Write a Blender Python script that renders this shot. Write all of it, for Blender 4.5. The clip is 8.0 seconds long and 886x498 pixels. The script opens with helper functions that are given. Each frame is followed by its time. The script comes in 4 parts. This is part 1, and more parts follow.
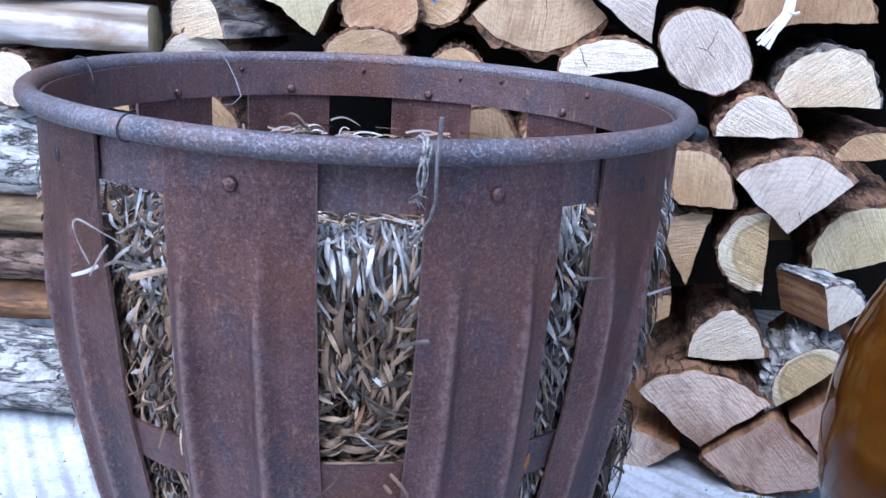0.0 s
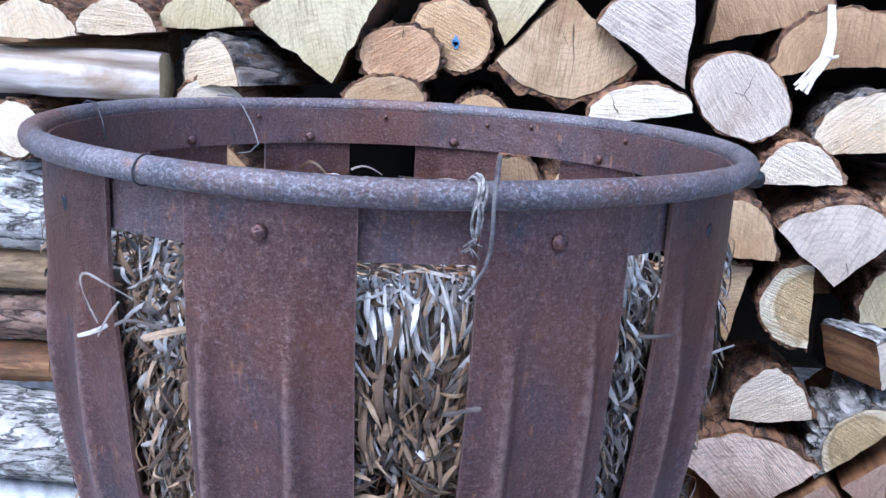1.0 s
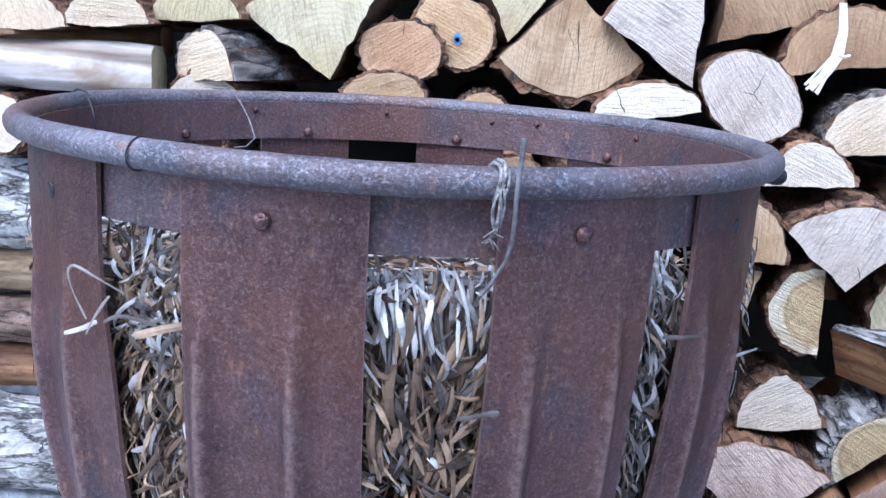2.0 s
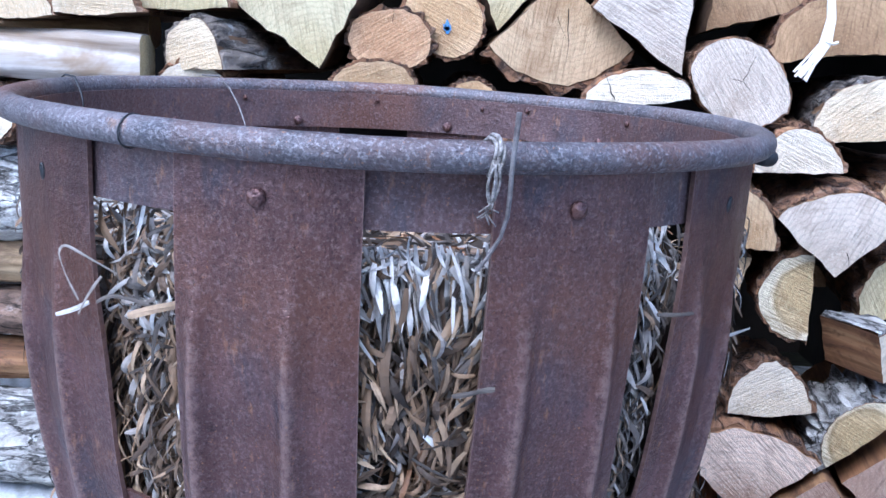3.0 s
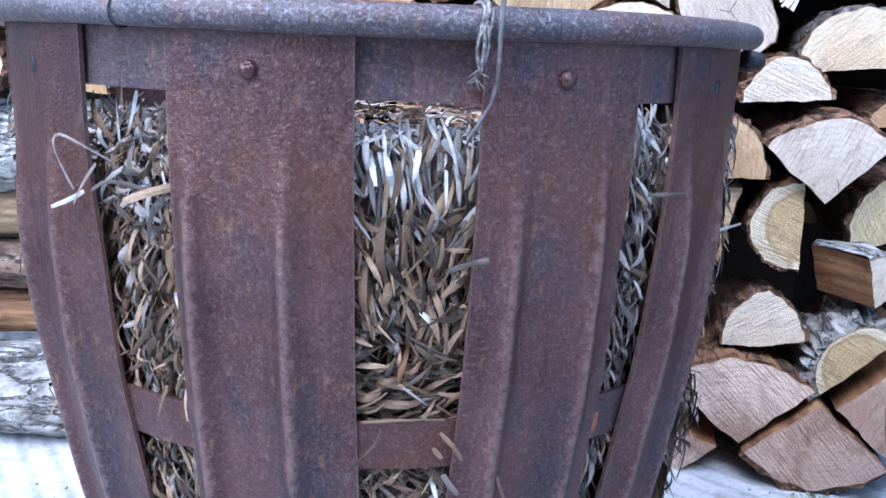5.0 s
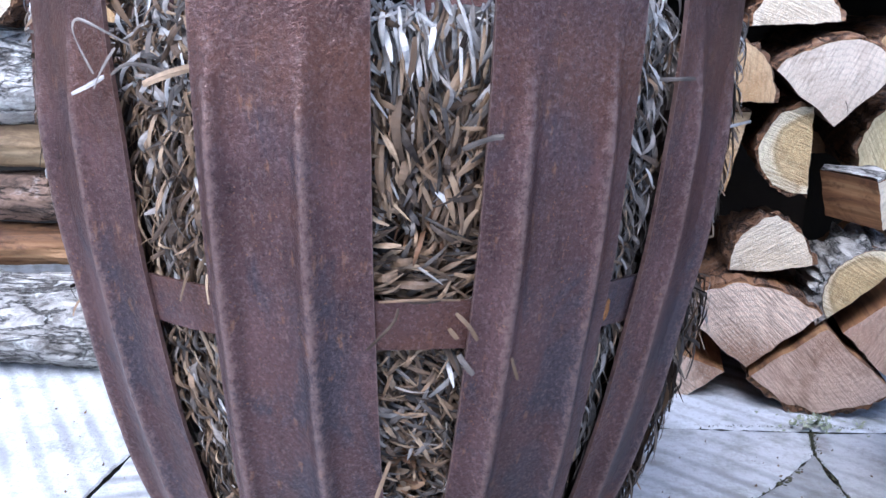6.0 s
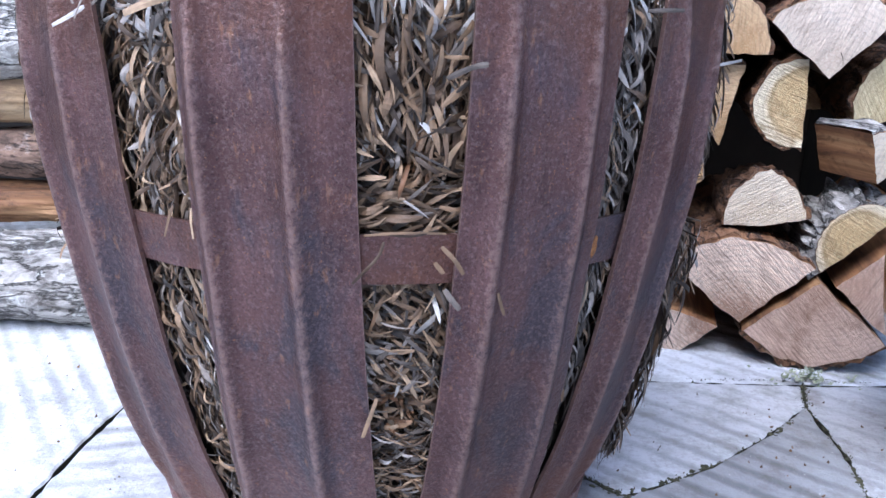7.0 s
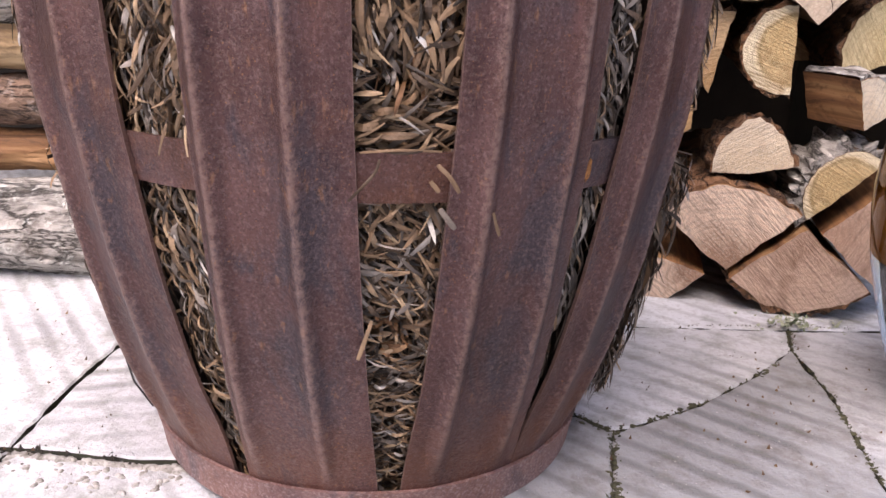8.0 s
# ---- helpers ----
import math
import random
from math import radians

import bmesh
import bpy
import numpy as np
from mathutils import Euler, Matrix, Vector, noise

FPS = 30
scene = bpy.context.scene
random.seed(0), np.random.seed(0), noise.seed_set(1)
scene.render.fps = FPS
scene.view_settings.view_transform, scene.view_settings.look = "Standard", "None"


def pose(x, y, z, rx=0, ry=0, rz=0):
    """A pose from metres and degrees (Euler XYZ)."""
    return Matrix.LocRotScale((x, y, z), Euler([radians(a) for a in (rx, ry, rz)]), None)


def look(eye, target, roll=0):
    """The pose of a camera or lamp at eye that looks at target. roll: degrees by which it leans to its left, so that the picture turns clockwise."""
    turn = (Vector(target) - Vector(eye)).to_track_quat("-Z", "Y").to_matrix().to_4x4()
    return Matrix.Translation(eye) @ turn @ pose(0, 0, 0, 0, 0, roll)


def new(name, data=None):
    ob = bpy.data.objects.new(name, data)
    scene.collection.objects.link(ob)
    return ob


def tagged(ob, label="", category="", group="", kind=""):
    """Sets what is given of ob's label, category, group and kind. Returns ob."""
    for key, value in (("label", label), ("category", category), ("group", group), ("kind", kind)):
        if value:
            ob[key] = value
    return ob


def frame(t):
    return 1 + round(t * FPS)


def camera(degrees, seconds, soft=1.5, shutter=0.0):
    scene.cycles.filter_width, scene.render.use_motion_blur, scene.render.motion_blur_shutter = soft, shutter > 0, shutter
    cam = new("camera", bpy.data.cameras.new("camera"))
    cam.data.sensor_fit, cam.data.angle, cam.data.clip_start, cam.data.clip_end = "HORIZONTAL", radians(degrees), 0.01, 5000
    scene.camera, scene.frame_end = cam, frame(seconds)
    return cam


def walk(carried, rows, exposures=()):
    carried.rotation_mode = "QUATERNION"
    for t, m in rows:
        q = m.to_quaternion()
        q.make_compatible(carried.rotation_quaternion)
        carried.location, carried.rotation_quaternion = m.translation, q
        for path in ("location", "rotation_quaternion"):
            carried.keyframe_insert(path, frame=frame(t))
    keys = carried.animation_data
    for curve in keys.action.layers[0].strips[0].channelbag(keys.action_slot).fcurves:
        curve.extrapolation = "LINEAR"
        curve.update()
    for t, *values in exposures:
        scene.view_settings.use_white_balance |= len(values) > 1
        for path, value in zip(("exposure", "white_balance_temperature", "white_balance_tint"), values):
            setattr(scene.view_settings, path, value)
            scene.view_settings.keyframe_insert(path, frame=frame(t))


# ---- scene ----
# camera and its walk
cam = camera(53.83, 8.0)
walk(cam, [
    (0.0, pose(0.0577, -0.5733, 0.4602, 72.738, -3.310, 1.288)),
    (0.5, pose(0.0374, -0.5625, 0.4548, 74.228, -4.086, 0.930)),
    (1.0, pose(0.0357, -0.5315, 0.4453, 76.447, -3.017, 1.236)),
    (1.2, pose(0.0338, -0.5200, 0.4404, 76.605, -3.242, 1.156)),
    (2.3, pose(0.0225, -0.5096, 0.4301, 77.265, -3.652, 0.284)),
    (2.5, pose(0.0215, -0.5105, 0.4273, 77.343, -3.702, 0.081)),
    (3.0, pose(0.0230, -0.5108, 0.4246, 76.960, -3.425, -0.266)),
    (3.5, pose(0.0217, -0.5136, 0.4168, 77.063, -2.921, -0.677)),
    (4.0, pose(0.0235, -0.5200, 0.4077, 77.220, -2.401, -0.250)),
    (4.2, pose(0.0263, -0.5207, 0.4047, 77.028, -2.286, -0.298)),
    (5.3, pose(0.0233, -0.5298, 0.3697, 75.927, -2.060, -1.211)),
    (5.5, pose(0.0215, -0.5357, 0.3617, 75.547, -1.834, -1.139)),
    (6.0, pose(0.0219, -0.5396, 0.3480, 74.202, -1.638, -0.764)),
    (6.5, pose(0.0234, -0.5413, 0.3363, 73.392, -1.727, -1.014)),
    (7.0, pose(0.0283, -0.5426, 0.3306, 72.540, -1.572, -0.824)),
    (7.5, pose(0.0250, -0.5435, 0.3209, 71.573, -2.102, -1.443)),
    (8.0, pose(0.0237, -0.5506, 0.3078, 70.864, -1.933, -1.810)),
], exposures=[(0.0, 1.31, 4850, 14), (1.0, 1.38, 5000, 14), (2.5, 1.44, 4870, 13), (5.2, 1.47, 4950, 13), (6.0, 1.46, 5250, 15), (7.3, 1.49, 5420, 16), (7.5, 1.43, 6400, 21), (7.8, 1.35, 6900, 25), (8.0, 1.29, 7100, 26)])

# world and sun: soft daylight from the open side, over the camera's left shoulder
SUN_FROM = Vector((-0.36, -0.74, 1.18)).normalized()
world = bpy.data.worlds.new("world")
scene.world = world
world.use_nodes = True
sky = world.node_tree.nodes.new("ShaderNodeTexSky")
sky.sky_type, sky.sun_disc = "NISHITA", False
sky.sun_elevation = math.asin(SUN_FROM.z)
sky.sun_rotation = math.atan2(SUN_FROM.x, SUN_FROM.y)
sky.air_density, sky.dust_density = 1.0, 2.0
world.node_tree.links.new(sky.outputs[0], world.node_tree.nodes["Background"].inputs[0])
world.node_tree.nodes["Background"].inputs[1].default_value = 0.165
sun = new("sun", bpy.data.lights.new("sun", "SUN"))
sun.data.energy, sun.data.angle, sun.data.color = 2.2, radians(65), (1.0, 0.97, 0.93)
sun.matrix_world = look(SUN_FROM * 5, (0, 0, 0))


# materials
class Nodes:
    """A small wrapper to write node materials in few lines."""

    def __init__(self, name, roughness=0.8, metallic=0.0):
        self.mat = bpy.data.materials.new(name)
        self.mat.use_nodes = True
        self.t = self.mat.node_tree
        self.bsdf = self.t.nodes["Principled BSDF"]
        self.bsdf.inputs["Roughness"].default_value = roughness
        self.bsdf.inputs["Metallic"].default_value = metallic
        self.coord = self.add("ShaderNodeTexCoord").outputs["Object"]

    def add(self, kind, **values):
        n = self.t.nodes.new(kind)
        for k, v in values.items():
            setattr(n, k, v)
        return n

    def put(self, value, socket):
        if isinstance(value, bpy.types.NodeSocket):
            self.t.links.new(value, socket)
        else:
            socket.default_value = value

    def moved(self, rotation=(0, 0, 0), scale=(1, 1, 1)):
        n = self.add("ShaderNodeMapping")
        self.put(self.coord, n.inputs["Vector"])
        n.inputs["Rotation"].default_value = [radians(a) for a in rotation]
        n.inputs["Scale"].default_value = scale
        return n.outputs[0]

    def noise(self, scale, detail=4.0, rough=0.6, vector=None, warp=0.0):
        n = self.add("ShaderNodeTexNoise")
        self.put(vector or self.coord, n.inputs["Vector"])
        n.inputs["Scale"].default_value, n.inputs["Detail"].default_value = scale, detail
        n.inputs["Roughness"].default_value, n.inputs["Distortion"].default_value = rough, warp
        return n.outputs["Fac"]

    def wave(self, scale, kind="BANDS", axis="X", warp=2.0, detail=2.0, vector=None, detail_scale=1.0):
        n = self.add("ShaderNodeTexWave", wave_type=kind)
        if kind == "BANDS":
            n.bands_direction = axis
        else:
            n.rings_direction = axis
        self.put(vector or self.coord, n.inputs["Vector"])
        n.inputs["Scale"].default_value, n.inputs["Distortion"].default_value = scale, warp
        n.inputs["Detail"].default_value, n.inputs["Detail Scale"].default_value = detail, detail_scale
        return n.outputs["Fac"]

    def ramp(self, value, *stops):
        n = self.add("ShaderNodeValToRGB")
        self.put(value, n.inputs[0])
        e = n.color_ramp.elements
        while len(e) < len(stops):
            e.new(0.5)
        for k, (p, c) in zip(e, stops):
            k.position, k.color = p, (*c, 1) if not isinstance(c, float) else (c, c, c, 1)
        return n.outputs[0]

    def mix(self, fac, a, b, blend="MIX"):
        n = self.add("ShaderNodeMix", data_type="RGBA", blend_type=blend)
        for v, k in ((fac, 0), (a, 6), (b, 7)):
            self.put((*v, 1) if isinstance(v, tuple) and len(v) == 3 else v, n.inputs[k])
        return n.outputs[2]

    def math(self, op, a, b):
        n = self.add("ShaderNodeMath", operation=op)
        self.put(a, n.inputs[0]), self.put(b, n.inputs[1])
        return n.outputs[0]

    def random(self):
        return self.add("ShaderNodeObjectInfo").outputs["Random"]

    def island(self):
        return self.add("ShaderNodeNewGeometry").outputs["Random Per Island"]

    def hsv(self, color, h=0.5, s=1.0, v=1.0):
        n = self.add("ShaderNodeHueSaturation")
        for k, x in (("Hue", h), ("Saturation", s), ("Value", v), ("Color", color)):
            self.put(x, n.inputs[k])
        return n.outputs[0]

    def done(self, color, height=None, strength=0.4, distance=0.002, rough=None):
        self.put(color, self.bsdf.inputs["Base Color"])
        if rough is not None:
            self.put(rough, self.bsdf.inputs["Roughness"])
        if height is not None:
            b = self.add("ShaderNodeBump")
            b.inputs["Strength"].default_value, b.inputs["Distance"].default_value = strength, distance
            self.put(height, b.inputs["Height"])
            self.put(b.outputs[0], self.bsdf.inputs["Normal"])
        return self.mat


def rusty_steel(name, dark, light, spot, pale, pale_most, relief=0.6, edges=True, metal=0.55, duller=0.0):
    m = Nodes(name, 0.5, metal)
    cloud, grain, pits = m.noise(13, 5, 0.65), m.noise(520, 3, 0.75), m.noise(150, 4, 0.65)
    c = m.mix(m.ramp(cloud, (0.32, 0.0), (0.68, 1.0)), dark, light)
    c = m.mix(m.ramp(m.noise(26, 5, 0.7, m.moved(scale=(1, 1, 0.45)), 0.6), (0.52, 0.0), (0.64, 0.6)), c, (0.046, 0.052, 0.068))
    c = m.mix(m.ramp(m.noise(75, 4, 0.7), (0.60, 0.0), (0.72, 0.5)), c, tuple(x * 0.45 for x in dark))
    c = m.mix(m.ramp(m.noise(170, 3, 0.6, m.moved(scale=(1, 1, 0.35))), (0.63, 0.0), (0.73, 0.55)), c, spot)
    c = m.mix(m.ramp(m.noise(34, 6, 0.75, m.moved(scale=(1, 1, 0.3))), (0.56, 0.0), (0.72, 0.34)), c, tuple(x * 1.8 for x in light))
    c = m.mix(m.ramp(m.noise(70, 5, 0.7, m.moved(scale=(1, 1, 0.07))), (0.54, 0.0), (0.70, 0.45)), c, tuple(x * 0.55 for x in dark))
    c = m.mix(m.ramp(m.noise(8, 5, 0.65), (0.46, 0.0), (0.62, 0.65)), c, (0.165, 0.069, 0.040))
    speck = m.noise(620, 2, 0.8)
    c = m.mix(m.ramp(speck, (0.34, 0.5), (0.46, 0.0)), c, tuple(x * 0.38 for x in dark))
    c = m.mix(m.ramp(grain, (0.50, 0.0), (0.68, pale_most * 1.3)), c, pale)
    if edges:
        # pale crests: broken wear plus the highlight painted along pressed ridges
        worn_glint = m.math("ADD", m.add("ShaderNodeNewGeometry").outputs["Pointiness"], m.math("MULTIPLY", m.math("SUBTRACT", m.noise(240, 5, 0.85), 0.5), 0.22))
        c = m.mix(m.ramp(worn_glint, (0.508, 0.0), (0.555, 0.62), (0.59, 0.5), (0.63, 0.0)), c, tuple(x * f for x, f in zip(pale, (0.85, 0.75, 0.70))))
    flecks = m.math("MULTIPLY", m.ramp(m.noise(560, 3, 0.7), (0.62, 0.0), (0.70, 0.55)), m.ramp(m.noise(11, 3, 0.6), (0.42, 0.15), (0.60, 1.0)))
    c = m.mix(flecks, c, (0.42, 0.20, 0.085))
    h = m.math("ADD", m.math("ADD", m.math("MULTIPLY", grain, 0.7), m.math("MULTIPLY", pits, 1.3)), m.math("MULTIPLY", speck, 0.5))
    return m.done(c, h, relief, 0.0012, m.ramp(cloud, (0.3, 0.30 + duller), (0.7, 0.46 + duller)))


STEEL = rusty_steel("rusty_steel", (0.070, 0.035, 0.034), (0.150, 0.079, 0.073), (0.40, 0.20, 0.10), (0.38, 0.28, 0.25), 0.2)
STEEL_PLAIN = rusty_steel("plain_rusty_steel", (0.070, 0.035, 0.034), (0.150, 0.079, 0.073), (0.40, 0.20, 0.10), (0.38, 0.28, 0.25), 0.2, 0.6, False)
STEEL_BAND = rusty_steel("dull_rusty_band_steel", (0.085, 0.048, 0.046), (0.165, 0.100, 0.094), (0.38, 0.19, 0.10), (0.36, 0.29, 0.28), 0.25, 0.6, False, 0.3, 0.1)
RUST = rusty_steel("pinkish_rusted_steel", (0.17, 0.085, 0.075), (0.33, 0.195, 0.175), (0.38, 0.20, 0.12), (0.46, 0.35, 0.32), 0.5, 1.0, False, 0.1, 0.3)
RIM = rusty_steel("weathered_rim_steel", (0.075, 0.066, 0.072), (0.20, 0.175, 0.18), (0.26, 0.14, 0.08), (0.52, 0.50, 0.51), 0.32, 0.9, False, 0.25, 0.12)


def end_grain(name, base, heart, sap=None):
    m = Nodes(name, 0.85)
    r = m.random()
    spun = m.add("ShaderNodeVectorRotate", rotation_type="AXIS_ANGLE")
    spun.inputs["Axis"].default_value = (0, 1, 0)
    m.put(m.coord, spun.inputs["Vector"])
    m.put(m.math("MULTIPLY", r, 6.3), spun.inputs["Angle"])
    turned_saw = m.add("ShaderNodeMapping")
    m.put(spun.outputs[0], turned_saw.inputs["Vector"])
    turned_saw.inputs["Scale"].default_value = (0.07, 0.1, 1)
    saw = m.noise(430, 4, 0.65, turned_saw.outputs[0])
    fuzz = m.noise(520, 3, 0.75)
    rings = m.wave(62, "RINGS", "Y", 7.0, 4.0, None, 1.6)
    big = m.noise(17, 5, 0.65, warp=0.6)
    xyz = m.add("ShaderNodeSeparateXYZ")
    m.put(m.coord, xyz.inputs[0])
    around = m.math("ARCTAN2", xyz.outputs["Z"], xyz.outputs["X"])
    ray = m.add("ShaderNodeCombineXYZ")
    m.put(m.math("MULTIPLY", around, 9.0), ray.inputs["X"])
    m.put(m.math("MULTIPLY", r, 37.0), ray.inputs["Y"])
    checks = m.noise(1.0, 5, 0.7, ray.outputs[0])
    out = m.add("ShaderNodeVectorMath", operation="LENGTH")
    flat = m.add("ShaderNodeVectorMath", operation="MULTIPLY")
    m.put(m.coord, flat.inputs[0])
    flat.inputs[1].default_value = (1, 0, 1)
    m.put(flat.outputs[0], out.inputs[0])
    far = m.math("ADD", m.math("MULTIPLY", out.outputs["Value"], 9.0), m.math("MULTIPLY", big, 0.9))
    c = m.mix(m.ramp(far, (0.60, 1.0), (0.92, 0.0)), base, heart)
    if sap:
        rim = m.math("ADD", out.outputs["Value"], m.math("MULTIPLY", m.math("SUBTRACT", m.noise(45, 3, 0.6), 0.5), 0.008))
        c = m.mix(m.ramp(m.math("MULTIPLY", rim, 10.0), (0.30, 0.0), (0.345, 0.9)), c, sap)
        c = m.mix(m.ramp(m.math("MULTIPLY", rim, 10.0), (0.275, 0.0), (0.29, 0.5), (0.305, 0.5), (0.32, 0.0)), c, tuple(x * 0.5 for x in heart))
    c = m.mix(m.ramp(m.math("MULTIPLY", rings, m.ramp(m.noise(30, 3, 0.5), (0.4, 1.0), (0.6, 2.2))), (0.1, 0.22), (0.5, 0.0)), c, tuple(x * 0.5 for x in heart))
    c = m.mix(m.math("MULTIPLY", m.ramp(saw, (0.36, 0.75), (0.52, 0.0)), m.ramp(m.noise(24, 3, 0.5), (0.36, 0.25), (0.60, 1.0))), c, tuple(x * 0.5 for x in heart))
    c = m.mix(m.ramp(fuzz, (0.52, 0.0), (0.75, 0.5)), c, tuple(min(0.85, x * 1.5) for x in base))
    c = m.mix(m.ramp(m.noise(30, 6, 0.75, warp=0.8), (0.52, 0.0), (0.70, 0.62)), c, tuple(x * f for x, f in zip(heart, (0.5, 0.42, 0.36))))
    c = m.mix(m.ramp(m.noise(11, 4, 0.7, warp=0.5), (0.54, 0.0), (0.62, 0.4)), c, tuple(x * f for x, f in zip(heart, (0.62, 0.55, 0.5))))
    c = m.mix(m.ramp(checks, (0.735, 0.0), (0.76, 0.75)), c, (0.05, 0.03, 0.02))
    c = m.hsv(c, 0.5, 1.0, m.math("ADD", 0.82, m.math("MULTIPLY", r, 0.3)))
    h = m.math("ADD", m.math("ADD", m.math("MULTIPLY", saw, 1.6), m.math("MULTIPLY", fuzz, 0.8)), big)
    return m.done(c, h, 0.9, 0.0016)


ENDS = {
    "tan": end_grain("end_grain_tan", (0.70, 0.49, 0.28), (0.52, 0.32, 0.15)),
    "pale": end_grain("end_grain_pale", (0.76, 0.64, 0.45), (0.64, 0.48, 0.29)),
    "white": end_grain("end_grain_white", (0.82, 0.73, 0.57), (0.74, 0.61, 0.43)),
    "grey": end_grain("end_grain_grey", (0.66, 0.555, 0.44), (0.53, 0.43, 0.33)),
    "green": end_grain("end_grain_olive", (0.66, 0.56, 0.34), (0.53, 0.42, 0.22)),
    "umber": end_grain("end_grain_umber", (0.66, 0.47, 0.36), (0.50, 0.33, 0.24)),
    "honey": end_grain("end_grain_honey", (0.72, 0.56, 0.32), (0.60, 0.43, 0.21), (0.84, 0.76, 0.56)),
    "pink": end_grain("end_grain_pinkish", (0.81, 0.63, 0.49), (0.40, 0.25, 0.17)),
    "red": end_grain("end_grain_reddish", (0.72, 0.47, 0.27), (0.52, 0.29, 0.14)),
    "brown": end_grain("end_grain_brown", (0.48, 0.31, 0.16), (0.32, 0.19, 0.09)),
}


def split_wood(name, dark, mid, light):
    m = Nodes(name, 0.8)
    fibre = m.noise(60, 5, 0.65, m.moved(scale=(1, 0.06, 1)))
    c = m.ramp(fibre, (0.3, dark), (0.5, mid), (0.72, light))
    c = m.mix(m.ramp(m.noise(40, 6, 0.75, m.moved(scale=(1, 0.4, 1)), 0.8), (0.48, 0.0), (0.62, 0.75)), c, dark)
    c = m.hsv(c, 0.5, 1.0, m.math("ADD", 0.7, m.math("MULTIPLY", m.random(), 0.5)))
    return m.done(c, fibre, 0.5, 0.002)


def bark(name, dark, light, lichen):
    m = Nodes(name, 0.9)
    plates = m.noise(55, 6, 0.7, m.moved(scale=(1, 0.35, 1)), 0.8)
    c = m.ramp(plates, (0.32, dark), (0.55, light), (0.75, tuple(x * 1.4 for x in light)))
    c = m.mix(m.ramp(m.noise(45, 5, 0.7), (0.55, 0.0), (0.68, 0.75)), c, lichen)
    ridge = m.math("ABSOLUTE", m.math("SUBTRACT", m.noise(48, 5, 0.62, m.moved(scale=(1, 0.22, 1)), 0.5), 0.5), 0.0)
    fissure = m.ramp(ridge, (0.0, 1.0), (0.035, 0.0))
    c = m.mix(m.math("MULTIPLY", fissure, 0.85), c, tuple(x * 0.35 for x in dark))
    c = m.hsv(c, 0.5, 1.0, m.math("ADD", 0.75, m.math("MULTIPLY", m.random(), 0.5)))
    plates = m.math("SUBTRACT", plates, m.math("MULTIPLY", fissure, 0.5))
    return m.done(c, m.math("ADD", plates, m.math("MULTIPLY", m.noise(260, 4, 0.7), 0.4)), 1.0, 0.006)


# brown wood toned down: shade between the logs is put into this colour
SPLIT = split_wood("shade_toned_split_wood", (0.07, 0.035, 0.016), (0.17, 0.095, 0.042), (0.33, 0.21, 0.105))
SPLIT_TAN = split_wood("tan_split_wood", (0.13, 0.08, 0.04), (0.33, 0.22, 0.11), (0.46, 0.35, 0.21))
SPLIT_ORANGE = split_wood("orange_split_wood", (0.07, 0.03, 0.013), (0.26, 0.125, 0.05), (0.46, 0.27, 0.125))
BARK = bark("brown_bark", (0.035, 0.017, 0.009), (0.25, 0.125, 0.060), (0.32, 0.22, 0.15))
BARK_GREY = bark("grey_lichen_bark", (0.07, 0.06, 0.05), (0.42, 0.40, 0.365), (0.74, 0.75, 0.70))


BARK_TAN = bark("pale_brown_bark", (0.03, 0.018, 0.012), (0.28, 0.18, 0.125), (0.48, 0.40, 0.35))
BARK_MID = bark("grey_brown_bark", (0.03, 0.023, 0.018), (0.19, 0.155, 0.125), (0.46, 0.45, 0.42))


def bare_log():
    m = Nodes("weathered_bare_log", 0.75)
    fibre = m.noise(40, 6, 0.65, m.moved(scale=(1, 0.07, 1)), 0.5)
    c = m.ramp(fibre, (0.3, (0.14, 0.09, 0.055)), (0.48, (0.38, 0.31, 0.24)), (0.62, (0.60, 0.55, 0.50)))
    c = m.mix(m.ramp(m.noise(16, 5, 0.65, m.moved(scale=(1, 0.3, 1)), 0.8), (0.46, 0.0), (0.58, 0.75)), c, (0.26, 0.17, 0.09))
    return m.done(c, fibre, 0.5, 0.002)


def straw(name, *tones):
    m = Nodes(name, 0.65)
    r = m.island()
    c = m.ramp(r, *tones)
    c = m.mix(m.ramp(m.noise(300, 3, 0.6), (0.4, 0.0), (0.75, 0.4)), c, (0.10, 0.075, 0.05))
    return m.done(c, m.noise(500, 2, 0.5), 0.25, 0.0005)


STRAW = straw("dry_straw", (0.0, (0.022, 0.012, 0.006)), (0.25, (0.100, 0.058, 0.030)), (0.65, (0.245, 0.152, 0.083)), (1.0, (0.45, 0.315, 0.19)))
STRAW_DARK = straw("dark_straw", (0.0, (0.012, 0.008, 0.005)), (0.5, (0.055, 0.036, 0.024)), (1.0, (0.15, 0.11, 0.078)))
STRAW_GREY = straw("grey_straw", (0.0, (0.016, 0.0125, 0.010)), (0.25, (0.078, 0.062, 0.050)), (0.65, (0.19, 0.158, 0.132)), (1.0, (0.39, 0.34, 0.295)))
# bleached tone, raised further to carry light falling on the top blades
STRAW_TOP = straw("bleached_top_lit_straw", (0.0, (0.24, 0.21, 0.18)), (0.5, (0.46, 0.425, 0.385)), (1.0, (0.78, 0.74, 0.68)))
STRAW_RUSSET = straw("russet_straw", (0.0, (0.15, 0.065, 0.025)), (0.5, (0.30, 0.145, 0.06)), (1.0, (0.38, 0.26, 0.15)))
# near black: shade between the blades, put into the core's colour
STRAW_SHADE = straw("straw_gap_shade", (0.0, (0.020, 0.013, 0.008)), (1.0, (0.035, 0.024, 0.016)))


